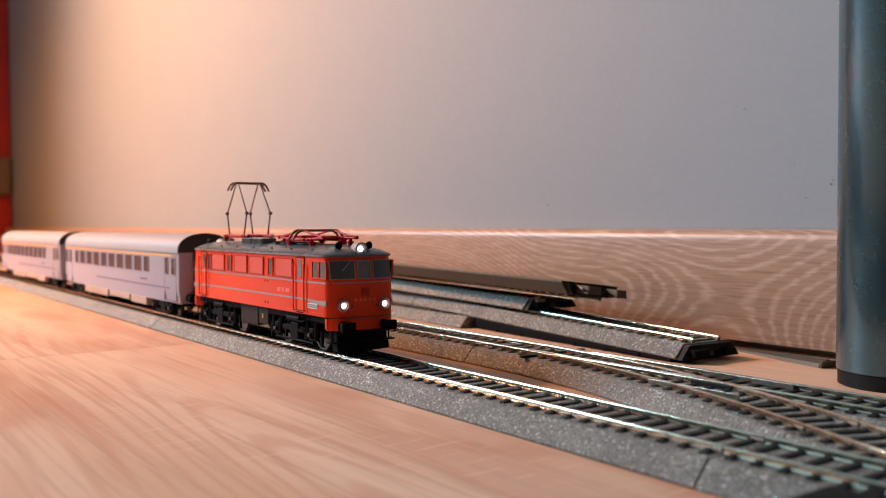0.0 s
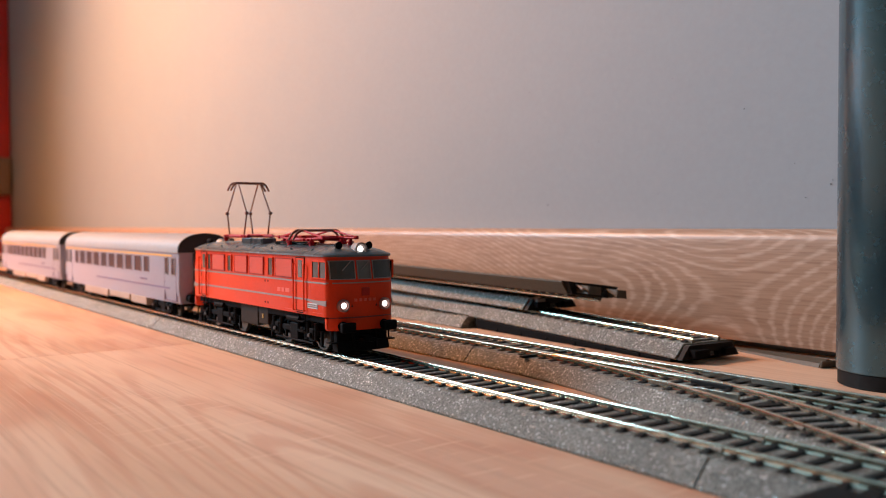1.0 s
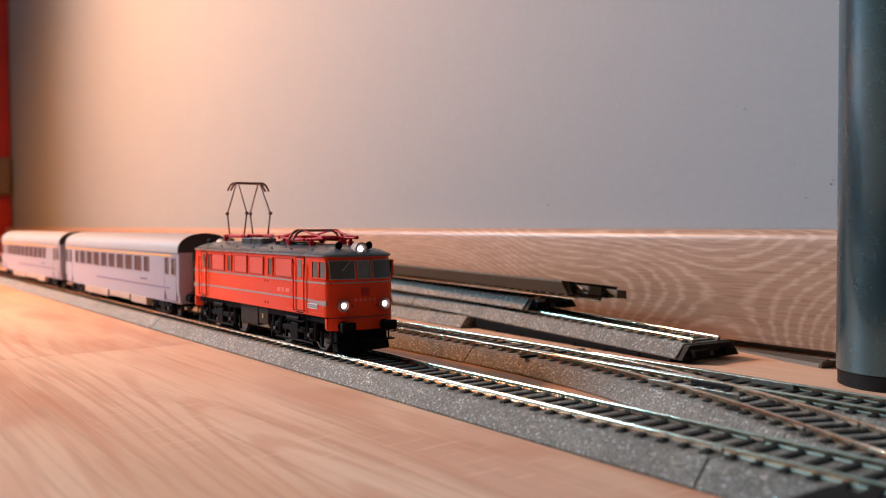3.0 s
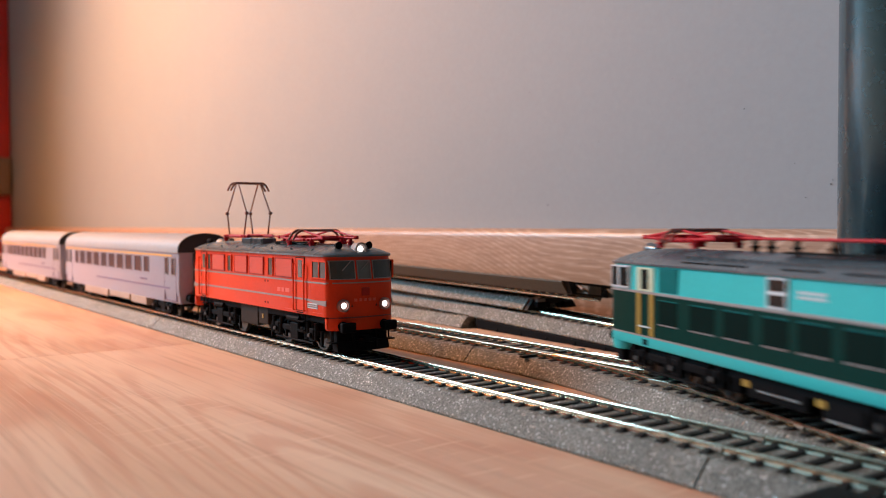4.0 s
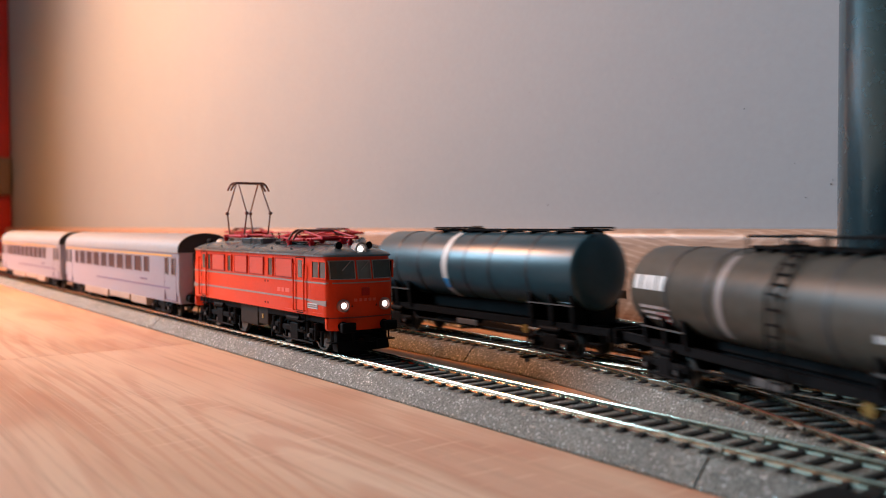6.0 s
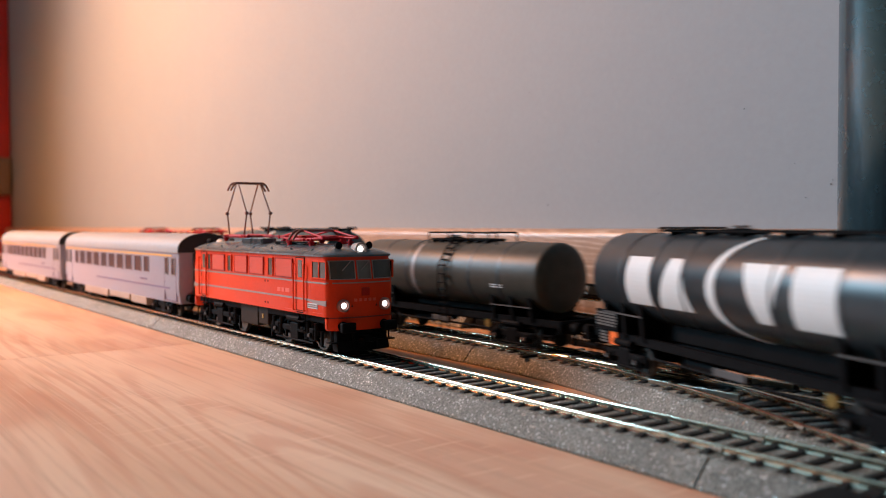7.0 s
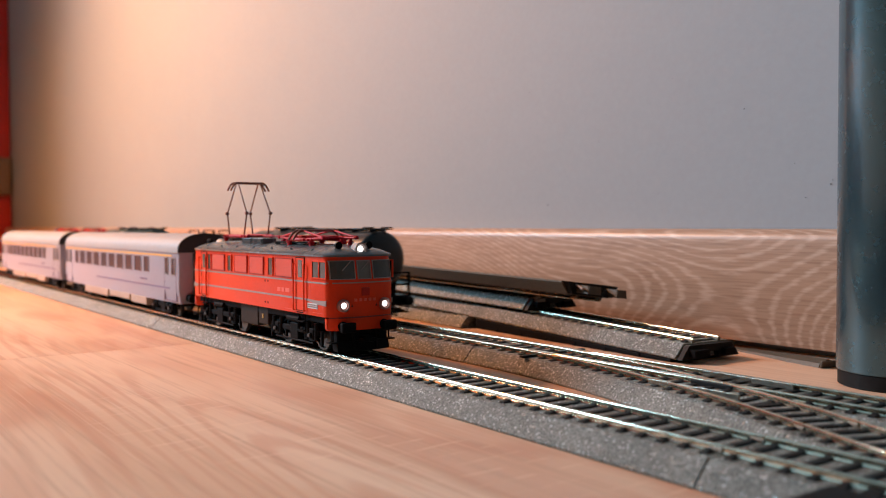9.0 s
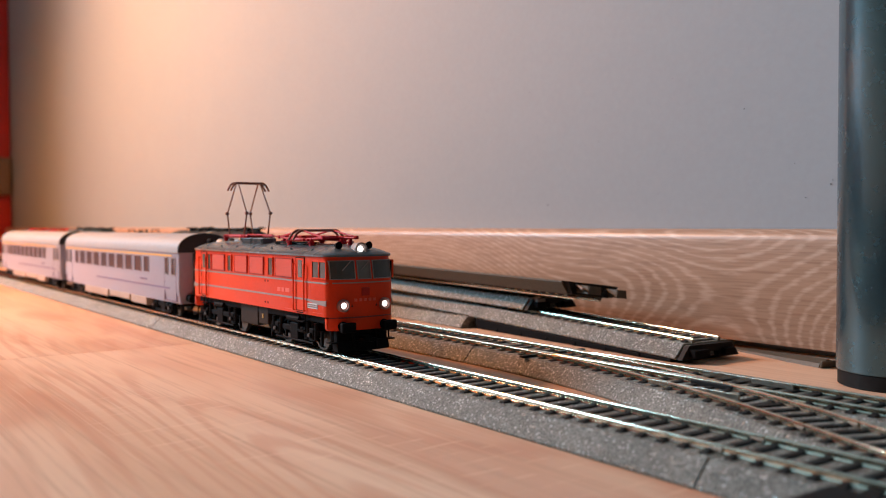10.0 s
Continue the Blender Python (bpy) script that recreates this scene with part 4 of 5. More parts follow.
    for s in (-1, 1):
        y0, y1 = (0.006, 0.0146) if s > 0 else (-0.0146, -0.006)
        part("battery_box", box(-0.098, -0.0770, y0, y1, 0.0062, 0.0160, 0.0005), M_UBOX, t, "brown-black equipment box")
        part("battery_box", box(-0.0760, -0.0650, y0, y1, 0.0075, 0.0160, 0.0005), M_UBOX, t, "brown-black equipment box")
        part("marker", box(-0.0715, -0.0700, min(s * 0.0146, s * 0.0149), max(s * 0.0146, s * 0.0149), 0.0105, 0.0125), M_OCHRE, t)
        part("air_tank", rod((-0.062, s * 0.011, 0.0085), (-0.052, s * 0.011, 0.0085), 0.0022, seg=16), M_UNDER, t)
    part("underfloor", box(R + 0.004, F - 0.005, -0.0145, 0.0145, 0.0130, 0.0166, 0.0006), M_UNDER, t)
    # roof gear
    diamond_pantograph(t, -0.1210, 0.0500, 0.0285, 0.0132, 0.0096, 0.0068, 0.0110, knee_z=0.0622)
    diamond_pantograph(t, -0.0420, 0.0490, 0.0042, 0.0222, 0.0060, knee_z=0.0500)
    for u0, u1 in ((-0.108, -0.0955), (-0.0945, -0.082)):
        bm = box(u0, u1, -0.0095, -0.002, 0.0455, 0.0492, 0.0004)
        for k in range(8):
            add_box(bm, u0 + 0.001 + k * 0.0014, u0 + 0.0016 + k * 0.0014, -0.0099, -0.0016, 0.0462, 0.0488)
        part("roof_resistor", bm, M_ROOF, t, "grey ribbed roof box")
    bm = box(-0.072, -0.030, -0.0085, -0.0050, 0.0472, 0.0479, 0.0002)
    for u in (-0.070, -0.052, -0.033):
        add_box(bm, u - 0.0006, u + 0.0006, -0.008, -0.0055, 0.0455, 0.0474)
    part("roof_walkway", bm, M_UNDER, t, "dark roof walkway")
    for s in (-1, 1):
        bm = bmesh.new()
        for k in range(7):
            add_rod(bm, (-0.146 + 0.021 * k, s * 0.0138, 0.0440), (-0.146 + 0.021 * k, s * 0.0138, 0.0452), 0.0006, seg=8)
        part("roof_eyelets", bm, M_ROOF, t)
    for u in (-0.081, -0.076, -0.022, -0.014):
        bm = rod((u, 0.002, 0.0465), (u, 0.002, 0.0495), 0.0012, 0.0008)
        add_rod(bm, (u, 0.002, 0.0478), (u, 0.002, 0.0484), 0.0017)
        part("insulator", bm, M_PANTO, t)
    part("roof_cable", rod((-0.112, 0.002, 0.0500), (-0.010, 0.002, 0.0500), 0.0004, seg=8), M_PANTO, t)
    return t


# ---- coaches ----
def coach(x_end):
    """A passenger coach whose leading end is at x_end."""
    Lc, HW = 0.2825, 0.0163
    t = thing("passenger_coach", "lilac-white model passenger coach with yellow stripe behind red locomotive", "coach", "passenger coaches", m=pose(x_end, 0, RH))
    part("body", hull([(0.0090, -Lc, 0, HW - 0.001, 0, 0.0014), (0.0165, -Lc, 0, HW, 0, 0.0014), (0.0395, -Lc, 0, HW, 0, 0.0014), (0.0402, -Lc, 0, HW - 0.0001, 0, 0.0014)]), M_COACH, t, smooth=True)
    # roof arch
    prof = [(-HW - 0.0002, 0.0396)]
    for k in range(17):
        a = math.pi * k / 16
        prof.append((-math.cos(a) * (HW + 0.0002), 0.0398 + 0.0110 * math.sin(a) ** 0.8))
    prof.append((HW + 0.0002, 0.0396))
    bm = bmesh.new()
    add_sweep(bm, [[(x, y, z) for y, z in prof] for x in (-Lc + 0.0012, -0.0012)])
    part("roof", bm, M_CROOF, t, "pale grey arched roof", smooth=True)
    for x0, x1 in ((-Lc - 0.0006, -Lc + 0.0012), (-0.0012, 0.0006)):
        bm = bmesh.new()
        add_sweep(bm, [[(x, y * 1.012, z + (0.0003 if z > 0.04 else 0)) for y, z in prof] for x in (x0, x1)])
        part("roof_end", bm, M_RUBBER, t, "black roof end", smooth=True)
    for s in (-1, 1):
        part("class_stripe", box(-Lc + 0.002, -0.012, min(s * (HW - 0.0002), s * (HW + 0.0002)), max(s * (HW - 0.0002), s * (HW + 0.0002)), 0.0370, 0.0381), M_YELLOW, t, "yellow first-class stripe")
        part("side_stripe", box(-0.182, -0.016, min(s * (HW - 0.0002), s * (HW + 0.0002)), max(s * (HW - 0.0002), s * (HW + 0.0002)), 0.0172, 0.0182), M_VIOLET, t, "thin violet stripe")
        part("gutter", box(-Lc, 0, min(s * HW, s * (HW + 0.0006)), max(s * HW, s * (HW + 0.0006)), 0.0393, 0.0399), M_CROOF, t)
        u = -0.2470
        for k in range(10):
            w = 0.0095 if k in (0, 9) else 0.0145
            side_window(u, u + w, 0.0262, 0.0360, HW, s, t, M_CGLASS, M_COACH, 0.0005)
            u += w + 0.0062
        for u0, u1 in ((-0.0235, -0.0185), (-0.0120, -0.0065), (-0.2780, -0.2725), (-0.2655, -0.2610)):
            side_window(u0, u1, 0.0262, 0.0360, HW, s, t, M_CGLASS, M_CROOF, 0.0005)
        for u0, u1 in ((-0.0255, -0.0045), (-0.2800, -0.2590)):
            part("door_gap", frame_bm(u0, u1, 0.0105, 0.0368, 0.0003, min(s * (HW - 0.0005), s * (HW + 0.0001)), max(s * (HW - 0.0005), s * (HW + 0.0001))), M_VIOLET, t)
        for u0, u1, z0 in ((-0.2220, -0.1560, 0.0040), (-0.1520, -0.1020, 0.0050), (-0.0990, -0.0650, 0.0040)):
            part("equipment_box", box(u0, u1, min(s * 0.009, s * 0.0155), max(s * 0.009, s * 0.0155), z0, 0.0095, 0.0006), M_CSKIRT, t, "grey underfloor box")
        bars(t, -0.075, -0.060, 0.0205, 0.0222, 1, HW, s, M_VIOLET, 9)
        for x in (0.0, -Lc):
            e = 1 if x == 0 else -1
            buffer(t, x, s * 0.0100, 0.0123, e)
    for x, e in ((0.0, 1), (-Lc, -1)):
        g = part("gangway", box(min(x, x + e * 0.0022), max(x, x + e * 0.0022), -0.0078, 0.0078, 0.0125, 0.0395, 0.001), M_RUBBER, t, "black rubber gangway")
        part("end_door", box(min(x + e * 0.0021, x + e * 0.0025), max(x + e * 0.0021, x + e * 0.0025), -0.0048, 0.0048, 0.0145, 0.0365, 0.0), M_CSKIRT, g)
        part("coupling", box(min(x, x + e * 0.008), max(x, x + e * 0.008), -0.0022, 0.0022, 0.0065, 0.0085, 0.0004), M_UNDER, t)
    part("underfloor", box(-Lc + 0.004, -0.004, -0.0125, 0.0125, 0.0085, 0.0100), M_UNDER, t)
    bogie(t, -0.036, (-0.0145, 0.0145), 0.0053, 0.0130, 0.0100)
    bogie(t, -Lc + 0.036, (-0.0145, 0.0145), 0.0053, 0.0130, 0.0100)
    return t


red_locomotive()
coach(-0.1860)
coach(-0.4890)


# ---- the passing green locomotive ----
def green_locomotive():
    """Origin at its middle; it runs tail first towards -x."""
    H, HW = 0.1020, 0.0170
    t = thing("freight_locomotive", "turquoise and dark green model electric freight locomotive with grey roof", "locomotive", m=pose(0, 0, RH))
    low, mid, top = 0.0158, 0.0313, 0.0410

    def shell(name, levels, mat, label=""):
        return part(name, hull([(z, -H + i, H - i, HW - w, 0.0028, 0.0045) for z, i, w in levels]), mat, t, label, smooth=True)

    shell("lower_body", ((0.0120, 0.0002, 0.0004), (0.0126, 0, 0), (low, 0, 0)), M_TEAL, "turquoise lower band")
    shell("body", ((low, 0.0, 0.0), (mid, 0, 0)), M_DGREEN, "dark green body side")
    shell("upper_body", ((mid, 0.0, 0.0), (top, 0.0016, 0.0004)), M_TEAL, "turquoise window band")
    shell("roof", ((top, 0.0010, -0.0004), (0.0417, 0.0010, -0.0004), (0.0424, 0.0020, 0.0003), (0.0440, 0.0055, 0.0034), (0.0455, 0.0100, 0.0066), (0.0463, 0.0150, 0.0100), (0.0466, 0.0210, 0.0130)), M_ROOF, "grey roof")
    shell("lining", ((mid - 0.0004, -0.00015, -0.00015), (mid + 0.0005, -0.0001, -0.00015)), M_BAND, "pale grey line")
    shell("lining", ((low - 0.0003, -0.00015, -0.00015), (low + 0.0003, -0.00015, -0.00015)), M_BAND, "pale grey line")
    surf = lambda y, z: end_x(y, H - (0 if z < mid else 0.0016 * (z - mid) / (top - mid)), HW, 0.0028, 0.0045)
    for e in (1, -1):
        sk = hull([(0.0088, -0.010, 0.0, HW - 0.0006, 0.0028, 0.0045), (0.0122, -0.013, 0.0, HW - 0.0001, 0.0028, 0.0045)])
        bmesh.ops.transform(sk, matrix=Matrix.Rotation(0 if e > 0 else math.pi, 4, "Z") @ Matrix.Translation((H, 0, 0)), verts=sk.verts[:])
        part("front_skirt", sk, M_TEAL, t, smooth=True)
        part("buffer_beam", front_patch(-0.0140, 0.0140, 0.0122, 0.0178, surf, 0.0006, 0.002, n=11, sign=e), M_DREDB, t, "dark red buffer beam")
        part("cab_mask", front_patch(-0.0160, 0.0160, mid + 0.0006, top - 0.0005, surf, 0.00012, 0.0006, n=17, sign=e), M_ROOF, t, "grey windscreen surround")
        for y0, y1 in ((-0.0128, -0.0012), (0.0012, 0.0128)):
            g = part("windscreen", front_patch(y0, y1, 0.0328, 0.0398, surf, 0.0004, n=7, sign=e), M_GCAB, t)
            part("window_frame", front_patch(y0, y1, 0.0322, 0.0328, surf, 0.0006, n=7, sign=e), M_DGREEN, g)
            part("window_frame", front_patch(y0, y1, 0.0398, 0.0404, surf, 0.0006, n=7, sign=e), M_DGREEN, g)
        part("lining", front_patch(-0.0150, 0.0150, 0.0300, 0.0306, surf, 0.0002, n=13, sign=e), M_OCHRE, t, "thin ochre line")
        part("number_plate", front_patch(-0.0140, -0.0112, 0.0195, 0.0238, surf, 0.0003, n=3, sign=e), M_OCHRE, t, "yellow marker square")
        for y in (-0.0098, 0.0098):
            x = surf(y, 0.0218)
            L = part("headlamp", lathe([(x - 0.0006, 0.0025), (x + 0.0012, 0.0025), (x + 0.0014, 0.0020)], Matrix.Translation((0, e * y, 0.0218)) if e > 0 else pose(0, e * y, 0.0218, 0, 0, 180), 24), M_CHROME, t, "unlit round headlamp", smooth=True)
            part("lens", lathe([(x + 0.0012, 0.0019), (x + 0.0017, 0.0014), (x + 0.0018, 0.0004)], Matrix.Translation((0, e * y, 0.0218)) if e > 0 else pose(0, e * y, 0.0218, 0, 0, 180), 20), M_GREYGL, L, smooth=True)
            buffer(t, e * (H + 0.002), y, 0.0125, e)
        cx = Matrix.Translation((0, 0, 0.0458)) if e > 0 else pose(0, 0, 0.0458, 0, 0, 180)
        L = part("roof_headlamp", lathe([(H - 0.0075, 0.0016), (H - 0.005, 0.0024), (H - 0.0015, 0.0027), (H - 0.0012, 0.0022)], cx, 24), M_ROOF, t, "grey roof headlamp", smooth=True)
        part("lens", lathe([(H - 0.0016, 0.0022), (H - 0.0010, 0.0018), (H - 0.0008, 0.0005)], cx, 20), M_CHROME, L, smooth=True)
        bm = bmesh.new()
        add_box(bm, H - 0.004, H + 0.001, -0.013, 0.013, 0.0035, 0.0095, 0.0006)
        add_box(bm, H, H + 0.010, -0.0022, 0.0022, 0.0062, 0.0084, 0.0004)
        for y in (-0.006, 0.006):
            add_rod(bm, (H + 0.003, y, 0.011), (H + 0.0045, y, 0.003), 0.0005)
        if e < 0:
            bmesh.ops.rotate(bm, cent=(0, 0, 0), matrix=Matrix.Rotation(math.pi, 3, "Z"), verts=bm.verts[:])
        part("snow_plough", bm, M_UNDER, t, "black plough and coupling")
        for s in (-1, 1):
            # pale cab window surround with two panes
            u0, u1 = (0.0845, 0.0985) if e > 0 else (-0.0985, -0.0845)
            side_box("window_surround", u0, u1, mid + 0.0006, top - 0.0006, HW - 0.0003, s, M_PALE, t, 0.0003, "pale grey window surround", deep=0.001)
            a, b = (u0 + 0.0012, u0 + 0.0076) if e > 0 else (u1 - 0.0076, u1 - 0.0012)
            side_window(a, b, 0.0328, 0.0398, HW + 0.0003, s, t, M_GCAB, M_PALE)
            a, b = (u0 + 0.0092, u0 + 0.0135) if e > 0 else (u1 - 0.0135, u1 - 0.0092)
            side_window(a, b, 0.0328, 0.0398, HW + 0.0002, s, t, M_GCAB, M_PALE)
    for s in (-1, 1):
        for u in (-0.0742, 0.0670):
            d = side_box("door", u - 0.0035, u + 0.0035, low + 0.0006, mid - 0.0006, HW, s, M_DGREEN, t, 0.0001, "dark green cab door with ochre edges")
            part("door_top", box(u - 0.0035, u + 0.0035, min(s * (HW - 0.0006), s * (HW + 0.0002)), max(s * (HW - 0.0006), s * (HW + 0.0002)), mid + 0.0006, 0.0402), M_BEIGE, d)
            part("window", box(u - 0.0022, u + 0.0022, min(s * (HW - 0.0005), s * (HW + 0.0004)), max(s * (HW - 0.0005), s * (HW + 0.0004)), 0.0326, 0.0396), M_GCAB, d)
            for du in (-0.0056, 0.0032):
                side_box("door_strip", u + du, u + du + 0.0026, low + 0.0005, mid - 0.0003, HW, s, M_OCHRE, t, 0.0003, "ochre door strip")
                side_box("door_strip", u + du, u + du + 0.0026, mid + 0.0006, top - 0.0008, HW, s, M_BEIGE, t, 0.0003, "beige door strip")
            part("sill", box(u - 0.004, u + 0.004, min(s * HW, s * (HW + 0.0006)), max(s * HW, s * (HW + 0.0006)), 0.0190, 0.0195), M_PALE, t)
            side_box("step_recess", u - 0.0018, u + 0.0018, 0.0128, 0.0148, HW, s, M_UNDER, t, 0.0001)
        for u0, u1 in ((-0.0650, -0.0531), (0.0467, 0.0600)):
            side_box("vent_panel", u0, u1, 0.0322, 0.0404, HW, s, M_TEALD, t, 0.0002, "darker turquoise vent panel", deep=0.001)
        side_window(-0.0061, 0.0016, 0.0325, 0.0358, HW, s, t, M_GCAB, M_PALE)
        side_window(-0.0061, 0.0016, 0.0368, 0.0401, HW, s, t, M_GCAB, M_PALE)
        for u0, u1 in ((-0.0650, -0.0532), (-0.0457, -0.0320), (-0.0273, -0.0141), (-0.0086, 0.0024), (0.0063, 0.0188), (0.0235, 0.0373), (0.0461, 0.0600)):
            p = side_box("lower_panel", u0, u1, 0.0212, 0.0292, HW, s, M_DGREENP, t, 0.00012, "near-black recessed panel")
            part("panel_edge", box(u0, u1, min(s * HW, s * (HW + 0.0004)), max(s * HW, s * (HW + 0.0004)), 0.0208, 0.0211), M_BAND, p)
            part("panel_edge", box(u0, u1, min(s * HW, s * (HW + 0.0003)), max(s * HW, s * (HW + 0.0003)), 0.0292, 0.0295), M_TEALD, p)
        bars(t, 0.0060, 0.0170, 0.0352, 0.0378, 2, HW - 0.0001, s, M_PALE, 11)
        side_box("white_plate", 0.0748, 0.0812, 0.0200, 0.0217, HW, s, M_WHITE, t, 0.0002, "small white plate")
        for u0 in (-0.040, -0.022, 0.010, 0.034):
            side_box("roof_vent", u0 - 0.012, u0 + 0.004, 0.0424, 0.0431, HW - 0.0004, s, M_UNDER, t, -0.0004, deep=0.003)
        bm = bmesh.new()
        for k in range(26):
            add_box(bm, -0.055 + 0.0042 * k, -0.0525 + 0.0042 * k, s * 0.0132 - 0.0009, s * 0.0132 + 0.0009, 0.0436, 0.0449)
        part("roof_grille", bm, M_ROOF, t, "grey roof louvres")
        for u in (-0.022, 0.010):
            side_box("marker", u, u + 0.0034, 0.0072, 0.0092, 0.0138, s, M_OCHRE, t, 0.0003, "ochre square")
        for u0, u1 in ((-0.020, 0.006), (0.012, 0.026), (-0.034, -0.024)):
            part("equipment_box", box(u0, u1, min(s * 0.006, s * 0.0138), max(s * 0.006, s * 0.0138), 0.0042, 0.0118, 0.0005), M_UNDER, t)
        for u0, u1, z in ((-0.014, 0.004, 0.0070), (0.014, 0.030, 0.0045)):
            part("pipe", rod((u0, s * 0.0145, z), (u1, s * 0.0145, z), 0.0004, seg=8), M_WHEEL, t)
    part("underfloor", box(-H + 0.010, H - 0.010, -0.0140, 0.0140, 0.0090, 0.0124), M_UNDER, t)
    for u in (-0.058, 0.058):
        bogie(t, u, (-0.0235, 0.0, 0.0235), 0.0070, 0.0140, 0.0118)
    for u in (-0.0670, 0.0640):
        diamond_pantograph(t, u, 0.0500, 0.0034, 0.0225, 0.0060, knee_z=0.0508)
    bm = rod((-0.045, 0.002, 0.0508), (0.045, 0.002, 0.0508), 0.0005, seg=8)
    part("roof_cable", bm, M_PANTO, t, "crimson busbar on the roof")
    for u in (-0.038, -0.030, -0.018, -0.002, 0.014, 0.030):
        bm = rod((u, 0.002, 0.0462), (u, 0.002, 0.0506), 0.0011, 0.0008)
        add_rod(bm, (u, 0.002, 0.0478), (u, 0.002, 0.0485), 0.0017)
        part("insulator", bm, M_UNDER, t)
    part("roof_walkway", box(-0.010, 0.036, -0.0095, -0.0060, 0.0468, 0.0475, 0.0002), M_UNDER, t, "black roof walkway")
    return t


# ---- tank wagons ----
def tank_profile(h, r, dish=0.0042):
    pts = [(-h, 0.0005)]
    for k in range(1, 9):
        a = math.pi / 2 * k / 8
        pts.append((-h + dish * (1 - math.cos(a)), r * math.sin(a) ** 0.55))
    return pts + [(-x, rr) for x, rr in reversed(pts)]


def ring_patch(u0, u1, a0, a1, r, zc, s, thick=0.0002, n=10, shape=None):
    """A plate laid on the tank's side from angle a0 to a1 over the horizontal; shape(k) narrows its two ends in x."""
    bm = bmesh.new()
    rings = []
    for k in range(n + 1):
        f = k / n
        a = a0 + (a1 - a0) * f
        x0, x1 = (u0, u1) if shape is None else shape(f)
        ring = []
        for x, rr in ((x0, r - 0.0002), (x0, r + thick), (x1, r + thick), (x1, r - 0.0002)):
            ring.append((x, s * rr * math.cos(a), zc + rr * math.sin(a)))
        rings.append(ring)
    add_sweep(bm, rings)
    return bm


def tank_wagon(label, mat, h, r, zc, seams, half, spread, walkway, ladder=None, platform=0):
    """Origin at its middle: tank, seams, frame, bogies, end gear, roof walkway."""
    t = thing("tank_wagon", label, "tank wagon", "tank wagons of the passing train", m=pose(0, 0, RH))
    tank = part("tank", lathe(tank_profile(h, r), Matrix.Translation((0, 0, zc)), 72), mat, t, smooth=True)
    for u in seams:
        part("seam", lathe([(u - 0.0007, r - 0.0002), (u - 0.0006, r + 0.00025), (u + 0.0006, r + 0.00025), (u + 0.0007, r - 0.0002)], Matrix.Translation((0, 0, zc)), 72), M_SEAM, tank, "dark welded seam ring", smooth=True)
    # frame
    bm = bmesh.new()
    for s in (-1, 1):
        add_box(bm, -half + 0.003, half - 0.003, s * 0.0105 - 0.0012, s * 0.0105 + 0.0012, 0.0112, 0.0142, 0.0003)
        add_box(bm, -half + 0.003, half - 0.003, s * 0.0112 - 0.0006, s * 0.0112 + 0.0016, 0.0138, 0.0144)
    for x in (-half + 0.003, half - 0.0045):
        add_box(bm, x, x + 0.0015, -0.0145, 0.0145, 0.0095, 0.0150, 0.0003)
    for x in (-spread, spread):
        add_box(bm, x - 0.006, x + 0.006, -0.0115, 0.0115, 0.0085, 0.0130, 0.0004)
    add_box(bm, -half + 0.02, half - 0.02, -0.003, 0.003, 0.0105, 0.0135)
    # added filler that stops light showing between the tank and its frame
    add_box(bm, -h + 0.004, h - 0.004, -0.0045, 0.0045, 0.0140, zc - r + 0.0022, 0.0005)
    part("frame", bm, M_UNDER, t, "black frame with a filler under the tank")
    for u in (-spread, spread):
        bm = bmesh.new()
        lo = zc - r
        for x in (-0.013, 0.0, 0.013):
            add_sweep(bm, [[(u + x + d, -0.0125, 0.0130), (u + x + d, -0.0138, lo + 0.0070), (u + x + d, -0.0075, lo + 0.0028), (u + x + d, 0.0075, lo + 0.0028), (u + x + d, 0.0138, lo + 0.0070), (u + x + d, 0.0125, 0.0130)] for d in (-0.001, 0.001)])
        part("saddle", bm, M_UNDER, t)
        for s in (-1, 1):
            part("saddle_edge", box(u - 0.0140, u + 0.0140, s * 0.0136 - 0.0004, s * 0.0136 + 0.0004, lo + 0.0024, lo + 0.0029), M_WORN, t, "worn dark edge")
        bogie(t, u, (-0.0103, 0.0103), 0.0053, 0.0118, 0.0092, bulky=False)
    for e in (-1, 1):
        for y in (-0.0100, 0.0100):
            buffer(t, e * (half - 0.003), y, 0.0122, e)
        bm = box(min(e * (half - 0.004), e * (half + 0.006)), max(e * (half - 0.004), e * (half + 0.006)), -0.0020, 0.0020, 0.0070, 0.0090, 0.0004)
        add_box(bm, min(e * (half + 0.003), e * (half + 0.0055)), max(e * (half + 0.003), e * (half + 0.0055)), -0.0048, 0.0048, 0.0062, 0.0078, 0.0004)
        part("coupling", bm, M_UNDER, t)
        for y in (-0.0145, 0.0145):
            bm = bmesh.new()
            for z in (0.0045, 0.0080):
                add_box(bm, min(e * (half - 0.014), e * (half - 0.007)), max(e * (half - 0.014), e * (half - 0.007)), y - 0.0014, y + 0.0014, z, z + 0.0005)
            for x in (half - 0.014, half - 0.007):
                add_rod(bm, (e * x, y, 0.0045), (e * x, y, 0.0125), 0.0004, seg=6)
            part("step", bm, M_UNDER, t)
    # brake gear below the tank
    for s in (-1, 1):
        part("brake_lever", box(-0.006, 0.010, s * 0.0125 - 0.0005, s * 0.0125 + 0.0005, 0.0080, 0.0105, 0.0003), M_WORN, t, "grey brake changeover plate")
        part("brake_rod", rod((-spread + 0.018, s * 0.0105, 0.0075), (spread - 0.018, s * 0.0105, 0.0075), 0.0005, seg=8), M_UNDER, t)
